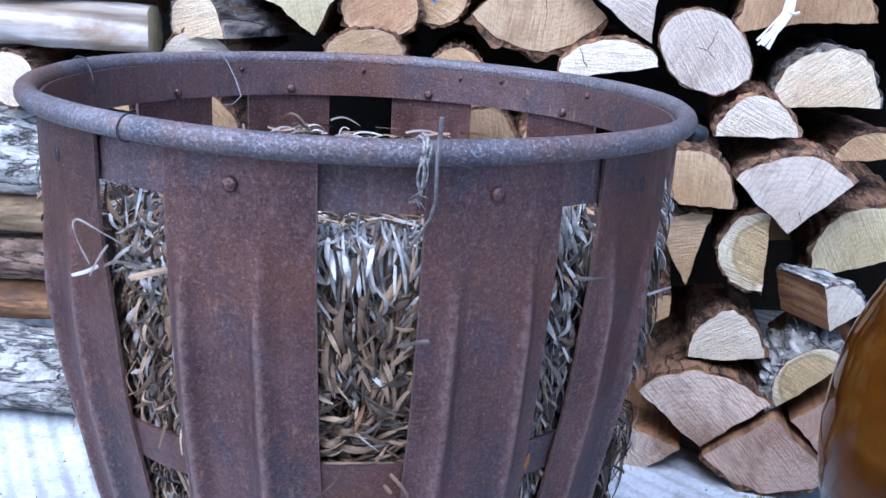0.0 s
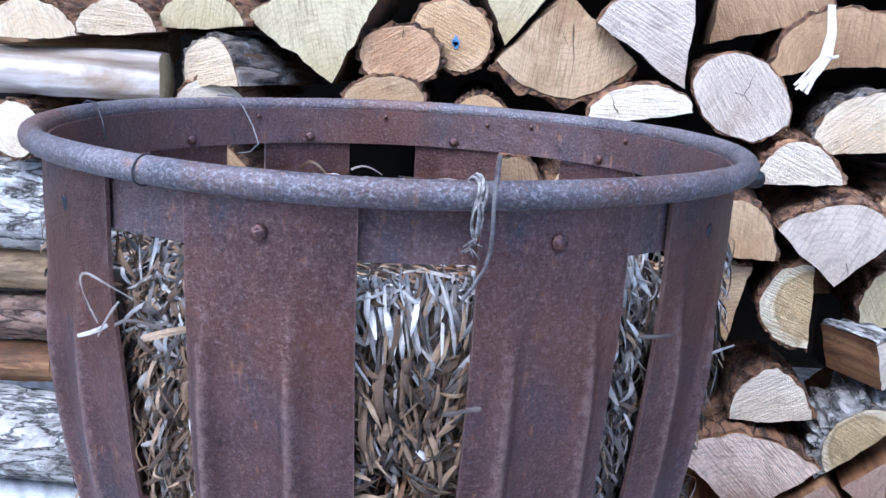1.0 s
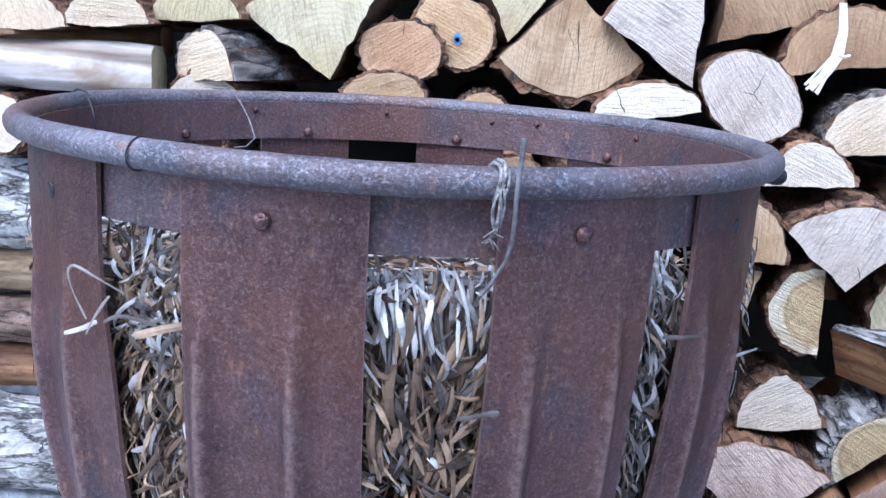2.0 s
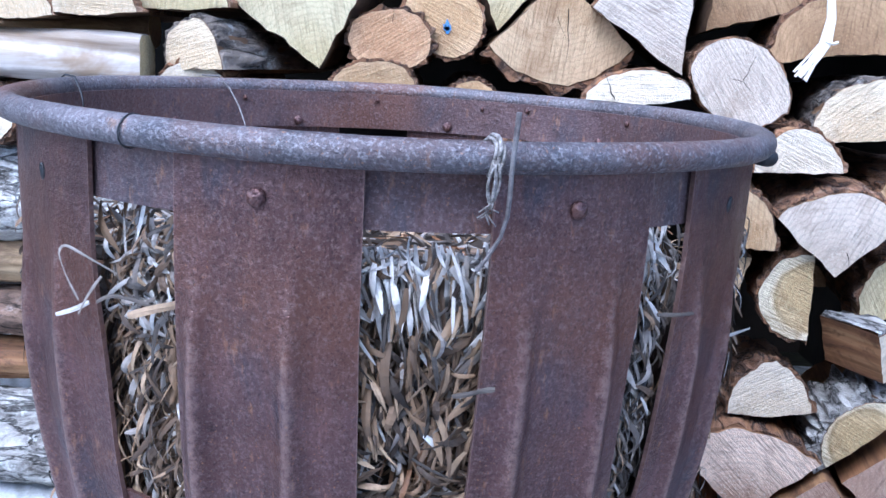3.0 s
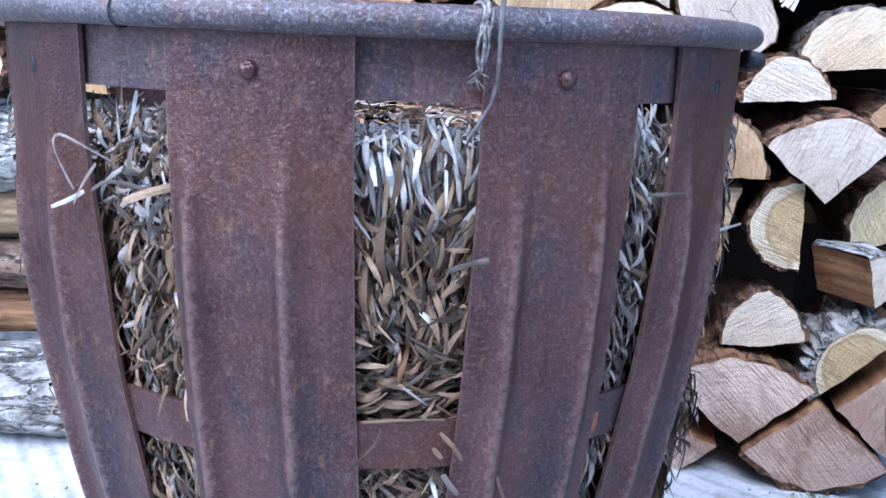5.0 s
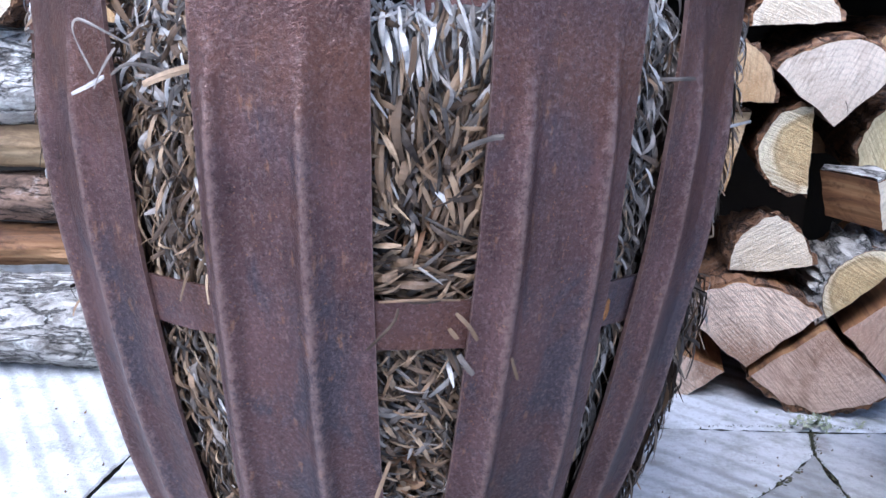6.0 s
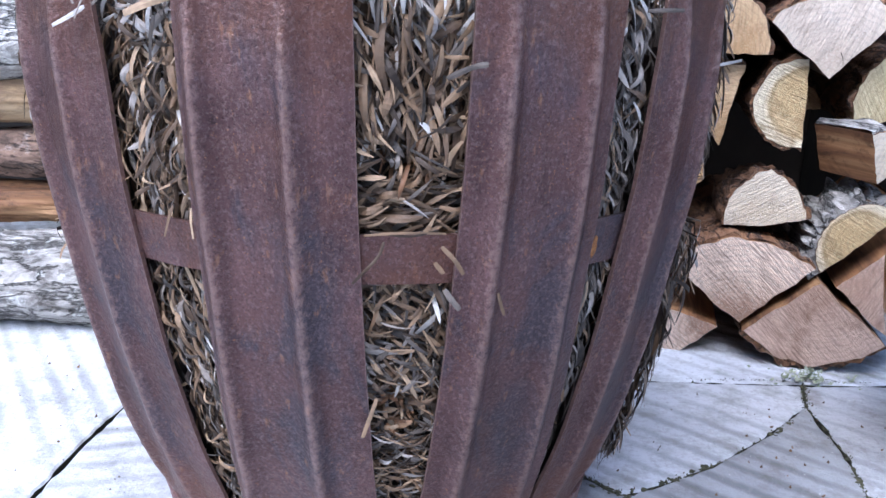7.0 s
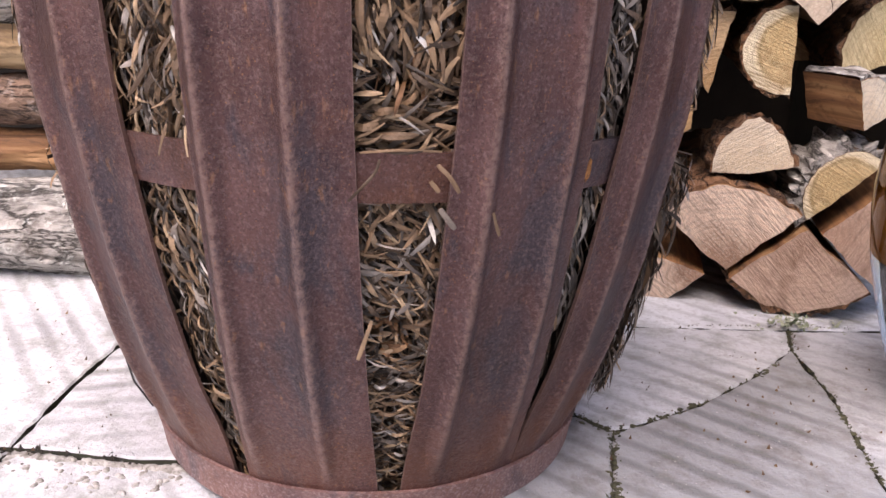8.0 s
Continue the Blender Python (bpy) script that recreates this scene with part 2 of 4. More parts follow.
def slab_stone(name, turn, low, high, dirt=(0.16, 0.165, 0.12)):
    m = Nodes(name, 0.85)
    lines = m.wave(13.5, "BANDS", "X", 0.9, 4.0, m.moved((0, 0, turn)), 3.0)
    big, fine = m.noise(9, 5, 0.6), m.noise(180, 4, 0.7)
    c = m.mix(m.ramp(big, (0.3, 0.0), (0.7, 1.0)), (low * 0.96, low, low * 1.05), (high * 0.97, high, high * 1.03))
    c = m.mix(m.ramp(m.math("MULTIPLY", lines, m.ramp(m.noise(6, 3, 0.5), (0.3, 0.35), (0.65, 1.0))), (0.40, 0.0), (0.92, 0.62)), c, tuple(low * 0.38 for _ in range(3)))
    c = m.mix(m.ramp(m.noise(20, 6, 0.75), (0.50, 0.0), (0.70, 0.7)), c, dirt)
    c = m.mix(m.ramp(m.noise(330, 2, 0.5), (0.70, 0.0), (0.76, 0.8)), c, (0.62, 0.60, 0.56))
    c = m.mix(m.ramp(m.noise(60, 6, 0.75), (0.5, 0.0), (0.75, 0.5)), c, (0.22, 0.215, 0.20))
    c = m.mix(m.ramp(fine, (0.5, 0.0), (0.75, 0.6)), c, (0.24, 0.235, 0.22))
    h = m.math("ADD", m.ramp(lines, (0.5, 1.0), (0.95, 0.75)), m.math("MULTIPLY", fine, 0.9))
    return m.done(c, m.math("ADD", h, m.math("ADD", big, m.noise(60, 5, 0.7))), 0.6, 0.003)


# besides dirt, these tones hold the paving's light: near shaded, far bright
SLAB_RIGHT = slab_stone("tooled_slab_stone", -48, 0.42, 0.60, (0.17, 0.165, 0.125))
SLAB_SHADED_DIRTY = slab_stone("shaded_dirty_tooled_slab_stone", -48, 0.23, 0.35, (0.085, 0.066, 0.045))
SLAB_MID = slab_stone("part_shaded_stained_slab_stone", -48, 0.33, 0.50, (0.115, 0.085, 0.055))
SLAB_BACK = slab_stone("far_lit_tooled_slab_stone", -48, 0.52, 0.70)
SLAB_LEFT = slab_stone("pale_tooled_slab_stone", -31, 0.50, 0.70)
SLAB_CROSS = slab_stone("pale_cross_tooled_slab_stone", 78, 0.48, 0.68)


def plain(name, a, b, scale, roughness=0.85, bump=0.4):
    m = Nodes(name, roughness)
    n = m.noise(scale, 5, 0.65)
    return m.done(m.mix(m.ramp(n, (0.35, 0.0), (0.65, 1.0)), a, b), n, bump, 0.003)


EARTH = plain("dark_joint_earth", (0.007, 0.006, 0.004), (0.028, 0.030, 0.014), 60)
# near black for the shade behind the logs; also colours the joint crumbs
SHADE_AND_CRUMBS = plain("shade_and_crumb_dark", (0.012, 0.009, 0.007), (0.03, 0.022, 0.016), 12)
BLOCK_GREY = plain("light_block_grey", (0.20, 0.19, 0.17), (0.28, 0.26, 0.24), 20)
BLACK = plain("blackened_steel", (0.012, 0.012, 0.014), (0.03, 0.03, 0.033), 90, 0.5)
WIRE = plain("grey_wire", (0.08, 0.065, 0.06), (0.22, 0.20, 0.19), 260, 0.6)
CORD = plain("weathered_cord", (0.10, 0.085, 0.075), (0.44, 0.40, 0.36), 420)
CREAM = plain("fresh_torn_wood", (0.66, 0.60, 0.50), (0.82, 0.78, 0.70), 150)
MOSS = plain("pale_green_leaf", (0.16, 0.20, 0.11), (0.42, 0.44, 0.34), 90, 0.7)
MOSS_DARK = plain("dark_moss", (0.024, 0.025, 0.012), (0.085, 0.082, 0.042), 200, 0.9)
CHIPS = plain("pale_crumbled_stone", (0.16, 0.15, 0.125), (0.50, 0.49, 0.46), 160)
ORANGE_RUST = plain("bright_orange_rust", (0.16, 0.066, 0.028), (0.46, 0.19, 0.045), 420, 0.9)
VOID = plain("dark_crack", (0.010, 0.006, 0.004), (0.03, 0.018, 0.011), 200, 0.95)
PAINT = plain("blue_marking", (0.05, 0.17, 0.40), (0.16, 0.34, 0.55), 90)


def glass(name, color, roughness):
    m = Nodes(name, roughness)
    m.bsdf.inputs["Transmission Weight"].default_value = 1.0
    m.bsdf.inputs["IOR"].default_value = 1.46
    return m.done((*color, 1))


def amber():
    m = Nodes("amber_filling", 0.25)
    n = m.noise(16, 3, 0.5, warp=1.0)
    m.bsdf.inputs["Transmission Weight"].default_value = 0.2
    return m.done(m.ramp(n, (0.3, (0.26, 0.075, 0.004)), (0.55, (0.62, 0.21, 0.012)), (0.75, (0.82, 0.36, 0.03))), n, 0.3, 0.004)


# geometry helpers
def part(name, bm, material, parent=None, label=""):
    me = bpy.data.meshes.new(name)
    if isinstance(bm, bmesh.types.BMesh):
        bmesh.ops.recalc_face_normals(bm, faces=bm.faces)
        bm.to_mesh(me)
        bm.free()
    else:
        me.from_pydata(*bm)
    for x in material if isinstance(material, (list, tuple)) else [material]:
        me.materials.append(x)
    ob = new(name, me)
    if parent:
        ob.parent = parent
    if label:
        ob["label"] = label
    return ob


def smooth(ob, angle=40):
    me = ob.data
    me.shade_smooth()
    me.set_sharp_from_angle(angle=radians(angle))
    return ob


def tube(points, radius, sides=8, closed=False, bm=None, wobble=0.0):
    bm = bm or bmesh.new()
    pts = [Vector(p) for p in points]
    n = len(pts)
    rings = []
    up = Vector((0.13, 0.21, 0.97))
    for k, p in enumerate(pts):
        a = pts[(k - 1) % n] if closed or k else p
        b = pts[(k + 1) % n] if closed or k < n - 1 else p
        d = (b - a).normalized()
        if abs(d.dot(up)) > 0.95:
            up = Vector((0.9, 0.3, 0.1))
        u = d.cross(up).normalized()
        v = u.cross(d)
        r = radius * (1 + wobble * noise.noise(p * 90))
        rings.append([bm.verts.new(p + r * (u * math.cos(q) + v * math.sin(q))) for q in (math.tau * j / sides for j in range(sides))])
    for k in range(n if closed else n - 1):
        a, b = rings[k], rings[(k + 1) % n]
        for j in range(sides):
            bm.faces.new((a[j], a[(j + 1) % sides], b[(j + 1) % sides], b[j]))
    if not closed:
        bm.faces.new(rings[0][::-1]), bm.faces.new(rings[-1])
    return bm


def box(x0, x1, y0, y1, z0, z1):
    bm = bmesh.new()
    bmesh.ops.create_cube(bm, size=1, matrix=Matrix.LocRotScale(((x0 + x1) / 2, (y0 + y1) / 2, (z0 + z1) / 2), None, (x1 - x0, y1 - y0, z1 - z0)))
    return bm


# ground, pavement and added walls that hold back light
ground = part("ground", box(-60, 60, -60, 60, -0.35, -0.014), EARTH)
tagged(ground, "dark earth under and between the paving slabs", "ground", kind="structure")
# added dark backing and blocks: they keep the gaps between logs black
wall = part("wall_back", box(-2.5, 2.5, 0.80, 0.95, -0.02, 2.2), SHADE_AND_CRUMBS)
tagged(wall, "added near-black backing that gives the firewood gaps their shade", "wall", kind="structure")
upper = part("wall_upper", box(-2.5, 2.5, 0.36, 0.795, 0.56, 2.2), SHADE_AND_CRUMBS)
tagged(upper, "unseen block above the firewood, added to keep light out of the gaps", "wall", kind="structure")
side = part("wall_side", box(0.62, 2.5, 0.26, 0.795, -0.02, 0.555), SHADE_AND_CRUMBS)
tagged(side, "dark block beside the firewood, added to keep light out of the gaps", "wall", kind="structure")
# unseen wall added behind the camera to cut the light from the front
front_block = part("wall_front", box(-1.25, 1.25, -2.2, -2.05, -0.02, 2.3), BLOCK_GREY)
tagged(front_block, "unseen wall behind the camera, added to block frontal light", "wall", kind="structure")
pavement = tagged(new("pavement"), "pale grey tooled stone slabs with dark joints", "pavement", kind="structure")


def slab(points, material, gap=0.0012, lift=0.0, thick=0.03):
    """One slab: a polygon drawn in by the joint's half width, with a worn edge."""
    pts = [Vector((x, y)) for x, y in points]
    mid = sum(pts, Vector((0, 0))) / len(pts)
    ring = []
    for k, p in enumerate(pts):
        q = pts[(k + 1) % len(pts)]
        n = max(2, int((q - p).length / 0.007))
        ring += [p.lerp(q, j / n) for j in range(n)]
    bm = bmesh.new()
    rows = []
    for inset, z in ((gap, -thick), (gap, -0.004), (gap + 0.0006, -0.0012), (gap + 0.0022, 0.0)):
        row = []
        for k, p in enumerate(ring):
            d = (ring[(k + 1) % len(ring)] - ring[k - 1]).normalized()
            inw = Vector((-d.y, d.x))
            w = 0.0018 * noise.noise(Vector((p.x * 40, p.y * 40, 3.0))) + 0.0022 * noise.noise(Vector((p.x * 130, p.y * 130, 7.0)))
            r = p + inw * (inset + w + 0.0006)
            row.append(bm.verts.new((r.x, r.y, z + lift)))
        rows.append(row)
    for a, b in zip(rows, rows[1:]):
        for k in range(len(ring)):
            j = (k + 1) % len(ring)
            bm.faces.new((a[k], a[j], b[j], b[k])).material_index = 0 if a is rows[2] else 1
    bm.faces.new(rows[-1])
    ob = part("paving_slab", bm, [material, EARTH], pavement)
    return ob


slab([(-0.215, 0.70), (-0.70, 0.70), (-0.70, -0.066), (-0.224, -0.062), (-0.215, 0.021), (-0.201, 0.101), (-0.19, 0.2)], SLAB_LEFT, 0.0004)
slab([(0.02, 0.70), (-0.215, 0.70), (-0.19, 0.2), (-0.201, 0.101), (-0.215, 0.021), (-0.224, -0.062), (-0.14, -0.076), (0.02, -0.07)], SLAB_CROSS, 0.0004)
slab([(0.02, 0.146), (0.02, -0.02), (0.145, -0.013), (0.166, -0.035), (0.20, -0.018), (0.239, 0.005), (0.292, 0.047), (0.345, 0.099), (0.358, 0.138)], SLAB_RIGHT, -0.0007)
slab([(0.345, 0.099), (0.292, 0.047), (0.239, 0.005), (0.20, -0.018), (0.166, -0.035), (0.15, -0.11), (0.14, -0.42), (0.31, -0.42), (0.323, -0.092), (0.343, 0.021)], SLAB_SHADED_DIRTY, -0.0007)
slab([(0.145, -0.013), (0.02, -0.02), (0.02, -0.42), (0.14, -0.42), (0.15, -0.11), (0.166, -0.035)], SLAB_SHADED_DIRTY, -0.0003)
slab([(0.80, 0.150), (0.358, 0.138), (0.345, 0.099), (0.343, 0.021), (0.323, -0.092), (0.31, -0.42), (0.80, -0.42)], SLAB_MID, 0.0004)
slab([(0.80, 0.70), (0.02, 0.70), (0.02, 0.146), (0.358, 0.138), (0.80, 0.150)], SLAB_BACK, 0.0004)
slab([(0.02, -0.07), (-0.14, -0.076), (-0.224, -0.062), (-0.24, -0.12), (-0.23, -0.42), (0.02, -0.42)], SLAB_LEFT, 0.0015, -0.004)
slab([(-0.224, -0.062), (-0.70, -0.066), (-0.70, -0.42), (-0.23, -0.42), (-0.24, -0.12)], SLAB_RIGHT, 0.0015, -0.003)
for i in range(7):
    for j in range(4):
        x, y = -1.6 + i * 0.46, -0.42 - j * 0.4
        slab([(x + 0.46, y), (x, y), (x, y - 0.4), (x + 0.46, y - 0.4)], SLAB_RIGHT if (i + j) % 2 else SLAB_LEFT, 0.004)


# firewood
def split_log(x, y, z, turn, opening, radius, squash, tint, yaw=0, length=0.27, skin="brown", pitch=0, thick=0.0030):
    """A sawn log whose end shows a sector of the trunk: its point at (x, z), its bark side towards turn (degrees, 90 is up)."""
    rng = random.Random(int(x * 7919 + z * 104729 + opening))
    seed = Vector((rng.uniform(0, 50), rng.uniform(0, 50), rng.uniform(0, 50)))
    full = opening >= 300
    steps = 56 if full else max(14, int(opening / 5))
    co, si = math.cos(radians(turn)), math.sin(radians(turn))
    half = radians(opening) / 2

    def place(u, v, yy):
        return Vector((u * co - v * si, yy, u * si + v * co))

    def arc(k, r, yy):
        q = -half + 2 * half * k / steps if not full else math.tau * k / steps
        p = seed + Vector((math.cos(q), math.sin(q), 0)) * 1.3 + Vector((0, 0, yy * 2.5))
        w = 1 + 0.10 * noise.noise(p) + 0.045 * noise.noise(p * 4.1) + 0.022 * noise.noise(p * 11)
        u, v = r * w * math.cos(q), r * w * math.sin(q)
        return (u * (1.12 if full else squash), v * (squash if full else 1))

    def edge(a, b, yy, n=12):
        out = []
        for k in range(1, n):
            f = k / n
            d = Vector((b[0] - a[0], b[1] - a[1]))
            w = radius * 0.035 * math.sin(f * math.pi) * noise.noise(seed + Vector((f * 3, yy * 4, a[0] * 40 + b[1] * 60)))
            w += radius * 0.022 * noise.noise(seed + Vector((f * 14, yy * 9, 5)))
            out.append((a[0] + d.x * f - d.y * w / max(d.length, 1e-6), a[1] + d.y * f + d.x * w / max(d.length, 1e-6)))
        return out

    depth = [0.0, 0.0015] + [length * f for f in (0.08, 0.22, 0.45, 0.7, 1.0)]
    bm = bmesh.new()
    rings = []
    for d, yy in enumerate(depth):
        r = (radius - thick) * (0.985 if d == 0 else 1.0)
        line = [arc(k, r, yy) for k in range(steps + (0 if full else 1))]
        if not full:
            tip = (0.02 * radius, 0.0) if opening < 150 else (0.0, 0.0)
            line = [tip] + edge(tip, line[0], yy) + line + edge(line[-1], tip, yy)
        rings.append([bm.verts.new(place(u, v, yy)) for u, v in line])
    n = len(rings[0])
    for a, b in zip(rings, rings[1:]):
        for k in range(n):
            bm.faces.new((a[k], a[(k + 1) % n], b[(k + 1) % n], b[k])).material_index = 1
    mid = sum((v.co for v in rings[0]), Vector()) / n
    inner = []
    for f in (0.72, 0.40):
        inner.append([bm.verts.new(mid.lerp(v.co, f) + Vector((0, 0.0012 * noise.noise(seed + v.co * 60 * f), 0))) for v in rings[0]])
    for a, b in zip([rings[0]] + inner, inner):
        for k in range(n):
            bm.faces.new((a[k], b[k], b[(k + 1) % n], a[(k + 1) % n]))
    bm.faces.new(inner[-1]), bm.faces.new(rings[-1])
    body = part("firewood_log", bm, [ENDS[tint], SPLIT_ORANGE if tint in ("white", "pink", "umber") else SPLIT])
    smooth(body, 35)
    body.matrix_world = pose(x, y, z, pitch, 0, yaw)
    # bark: a rough shell round the arc
    bm = bmesh.new()
    out_rings = []
    m = steps * 2
    ys = [0.0008, 0.004, 0.012] + [length * f for f in (0.09, 0.16, 0.26, 0.37, 0.52, 0.7, 0.98)]
    for d, yy in enumerate(ys):
        row = []
        for k in range(m + (0 if full else 1)):
            u, v = arc(k / 2, radius - thick - 0.0006, yy)
            l = max(math.hypot(u, v), 1e-6)
            w = thick * max(0.05, 0.85 + 1.6 * noise.noise(seed + Vector((k * 0.28, yy * 30, 0))) + 0.25 * noise.noise(seed + Vector((k * 0.9, yy * 60, 4))))
            row.append((bm.verts.new(place(u, v, yy)), bm.verts.new(place(u + u / l * w, v + v / l * w, yy + (0.0025 * noise.noise(seed + Vector((k * 0.6, 0, 9))) if d == 0 else 0)))))
        out_rings.append(row)
    count = m if full else m
    for a, b in zip(out_rings, out_rings[1:]):
        for k in range(count):
            j = (k + 1) % len(a)
            bm.faces.new((a[k][1], a[j][1], b[j][1], b[k][1]))
    for k in range(count):
        j = (k + 1) % len(out_rings[0])
        a = out_rings[0]
        bm.faces.new((a[k][0], a[j][0], a[j][1], a[k][1]))
    smooth(part("bark", bm, {"brown": BARK, "grey": BARK_MID, "pale": BARK_GREY}[skin], body, ("brown" if skin == "brown" else "grey lichen-covered") + " rough bark"), 60)
    tagged(body, SAID[tint], "firewood log", "firewood stack")
    return body


def crack(log, x, z, angle, length, width=0.0012):
    """A drying crack in a sawn end: from (x, z) off the log's point along the angle, tapering to nothing."""
    u, v = Vector((math.cos(radians(angle)), 0, math.sin(radians(angle)))), Vector((-math.sin(radians(angle)), 0, math.cos(radians(angle))))
    # no groove is cut: a dark sliver on the face carries the crack's shade
    bm, row = bmesh.new(), []
    for k in range(9):
        f = k / 8
        mid = Vector((x, -0.0014, z)) + u * length * f + v * 0.05 * length * noise.noise(Vector((f * 4, x * 90, z * 90)))
        w = v * width * 0.5 * (1 - 0.9 * f) * (0.4 if k == 0 else 1)
        row.append((bm.verts.new(mid - w), bm.verts.new(mid + w)))
    for a, b in zip(row, row[1:]):
        bm.faces.new((a[0], a[1], b[1], b[0]))
    part("crack", bm, VOID, log, "dark drying crack")


SAID = {
    "tan": "split firewood log with a tan sawn end, in the stack",
    "pale": "split firewood log with a pale cream sawn end",
    "white": "split firewood log with a nearly white sawn end",
    "grey": "weathered split firewood log with a greyish sawn end",
    "green": "split firewood log with an olive-tan ringed end",
    "umber": "split firewood log with a dull reddish-brown sawn end",
    "honey": "split firewood log with a honey-coloured sawn end and pale sapwood",
    "pink": "split firewood log with a pinkish-brown sawn end",
    "red": "reddish firewood log with a rough rounded end",
    "brown": "brown split firewood log with thick dark bark",
}
# upper rows, across the picture
split_log(-0.084, 0.300, 0.397, 104, 81, 0.104, 1.0, "green", thick=0.0016)
crack(split_log(-0.022, 0.310, 0.427, 3, 360, 0.038, 0.85, "red", thick=0.004), 0.002, 0.016, 88, 0.014, 0.0007)
split_log(-0.035, 0.300, 0.377, 95, 180, 0.043, 0.8, "tan")
split_log(0.056, 0.300, 0.375, 95, 180, 0.029, 0.8, "tan")
marked = split_log(0.026, 0.320, 0.449, -32, 360, 0.037, 0.95, "tan")
bm = bmesh.new()
for q, l, w in ((95, 0.010, 0.0022), (60, 0.006, 0.0018), (130, 0.007, 0.0018), (20, 0.004, 0.0016), (160, 0.005, 0.0016), (-80, 0.004, 0.002)):
    u, v = Vector((math.cos(radians(q)), 0, math.sin(radians(q)))), Vector((-math.sin(radians(q)), 0, math.cos(radians(q))))
    base = Vector((0.004, -0.0016, -0.009))
    bm.faces.new([bm.verts.new(base + d) for d in (v * w * 0.6, u * l * 0.5 + v * w, u * l, u * l * 0.6 - v * w, -v * w * 0.6)])
part("paint_mark", bm, PAINT, marked, "small blue paint mark")
split_log(0.077, 0.330, 0.441, 83, 62, 0.060, 1.0, "green", thick=0.0015)
fan = split_log(0.131, 0.300, 0.493, 272, 92, 0.100, 1.0, "tan", thick=0.0065)
crack(fan, 0.006, -0.028, -86, 0.048, 0.0012)
crack(fan, -0.004, -0.036, -60, 0.022, 0.0006)
split_log(0.239, 0.270, 0.411, 119, 55, 0.104, 1.0, "grey", thick=0.002, yaw=-10)
split_log(0.270, 0.330, 0.452, 51, 66, 0.126, 1.0, "brown", yaw=-12)
crack(split_log(0.194, 0.245, 0.385, 101, 180, 0.047, 0.7, "white", thick=0.0012, yaw=-7), -0.018, 0.004, 116, 0.026, 0.0011)
lump = split_log(0.283, 0.250, 0.409, -32, 360, 0.042, 0.84, "grey", thick=0.0015, yaw=-13)
for q, l in ((70, 0.024), (-45, 0.014), (170, 0.012)):
    crack(lump, 0.002, 0.002, q, l, 0.0008)
split_log(0.381, 0.290, 0.439, 98, 190, 0.064, 0.85, "brown", yaw=-14)
split_log(0.400, 0.245, 0.367, 95, 184, 0.049, 1.12, "pale", skin="grey", yaw=-14)
split_log(0.331, 0.220, 0.339, 95, 180, 0.038, 1.0, "white", thick=0.0025, yaw=-14)
# lower rows beside the basket
crack(split_log(0.367, 0.198, 0.254, 93, 90, 0.076, 1.0, "grey", thick=0.0032, yaw=-14), 0.006, 0.024, -75, 0.014, 0.0008)
split_log(0.271, 0.215, 0.273, 73, 150, 0.048, 1.2, "tan", yaw=-12)
crack(split_log(0.357, 0.212, 0.232, 183, 178, 0.042, 1.1, "honey", yaw=-14), -0.002, 0.004, 160, 0.016, 0.0006)
split_log(0.290, 0.225, 0.190, 100, 42, 0.077, 1.0, "tan", yaw=-13)
split_log(0.454, 0.205, 0.229, 115, 170, 0.060, 1.0, "green", yaw=-14)
split_log(0.414, 0.180, 0.169, 66, 88, 0.050, 1.0, "white", yaw=26, skin="pale", length=0.06, thick=0.004)
split_log(0.334, 0.205, 0.124, 99, 172, 0.040, 1.3, "white", yaw=-14, pitch=-8, length=0.13)
split_log(0.411, 0.184, 0.113, 134, 176, 0.047, 0.9, "honey", skin="pale", thick=0.008, yaw=-8, length=0.07)
split_log(0.318, 0.195, 0.033, 94, 97, 0.086, 1.0, "pink", yaw=-14)
split_log(0.377, 0.173, 0.083, 270, 97, 0.084, 1.0, "umber", thick=0.005, yaw=-14, pitch=-3)
split_log(0.396, 0.187, 0.073, 2, 84, 0.087, 1.0, "umber", yaw=-14)
split_log(0.302, 0.200, 0.028, 193, 62, 0.095, 1.0, "pink", yaw=-14)
split_log(0.277, 0.220, 0.160, 153, 120, 0.024, 1.0, "tan", yaw=-12)
split_log(0.452, 0.250, 0.318, 97, 170, 0.036, 0.8, "tan")
split_log(0.405, 0.345, 0.208, 100, 190, 0.028, 1.1, "brown")
# upper left ends
split_log(-0.341, 0.250, 0.426, 93, 170, 0.043, 0.9, "pale")
split_log(-0.268, 0.250, 0.433, 93, 170, 0.040, 0.9, "pale")
split_log(-0.199, 0.270, 0.442, 93, 170, 0.043, 0.8, "green")
split_log(-0.189, 0.265, 0.394, 98, 190, 0.033, 1.4, "pale", yaw=-22, skin="grey")
split_log(-0.192, 0.270, 0.371, 93, 180, 0.037, 0.75, "white")
split_log(-0.363, 0.250, 0.345, 83, 360, 0.026, 1.0, "white")
split_log(-0.276, 0.260, 0.323, 88, 190, 0.025, 0.8, "tan")
# the part of the stack behind the basket
rng = random.Random(5)
for row in range(4):
    for col in range(5):
        if row == 3 and col in (1, 2):
            continue
        split_log(-0.19 + col * 0.088 + rng.uniform(-0.01, 0.01), 0.27 + rng.uniform(-0.01, 0.02), 0.03 + row * 0.088, rng.choice((90, 80, 100)), 180, 0.043, 1.2, rng.choice(("tan", "brown")))


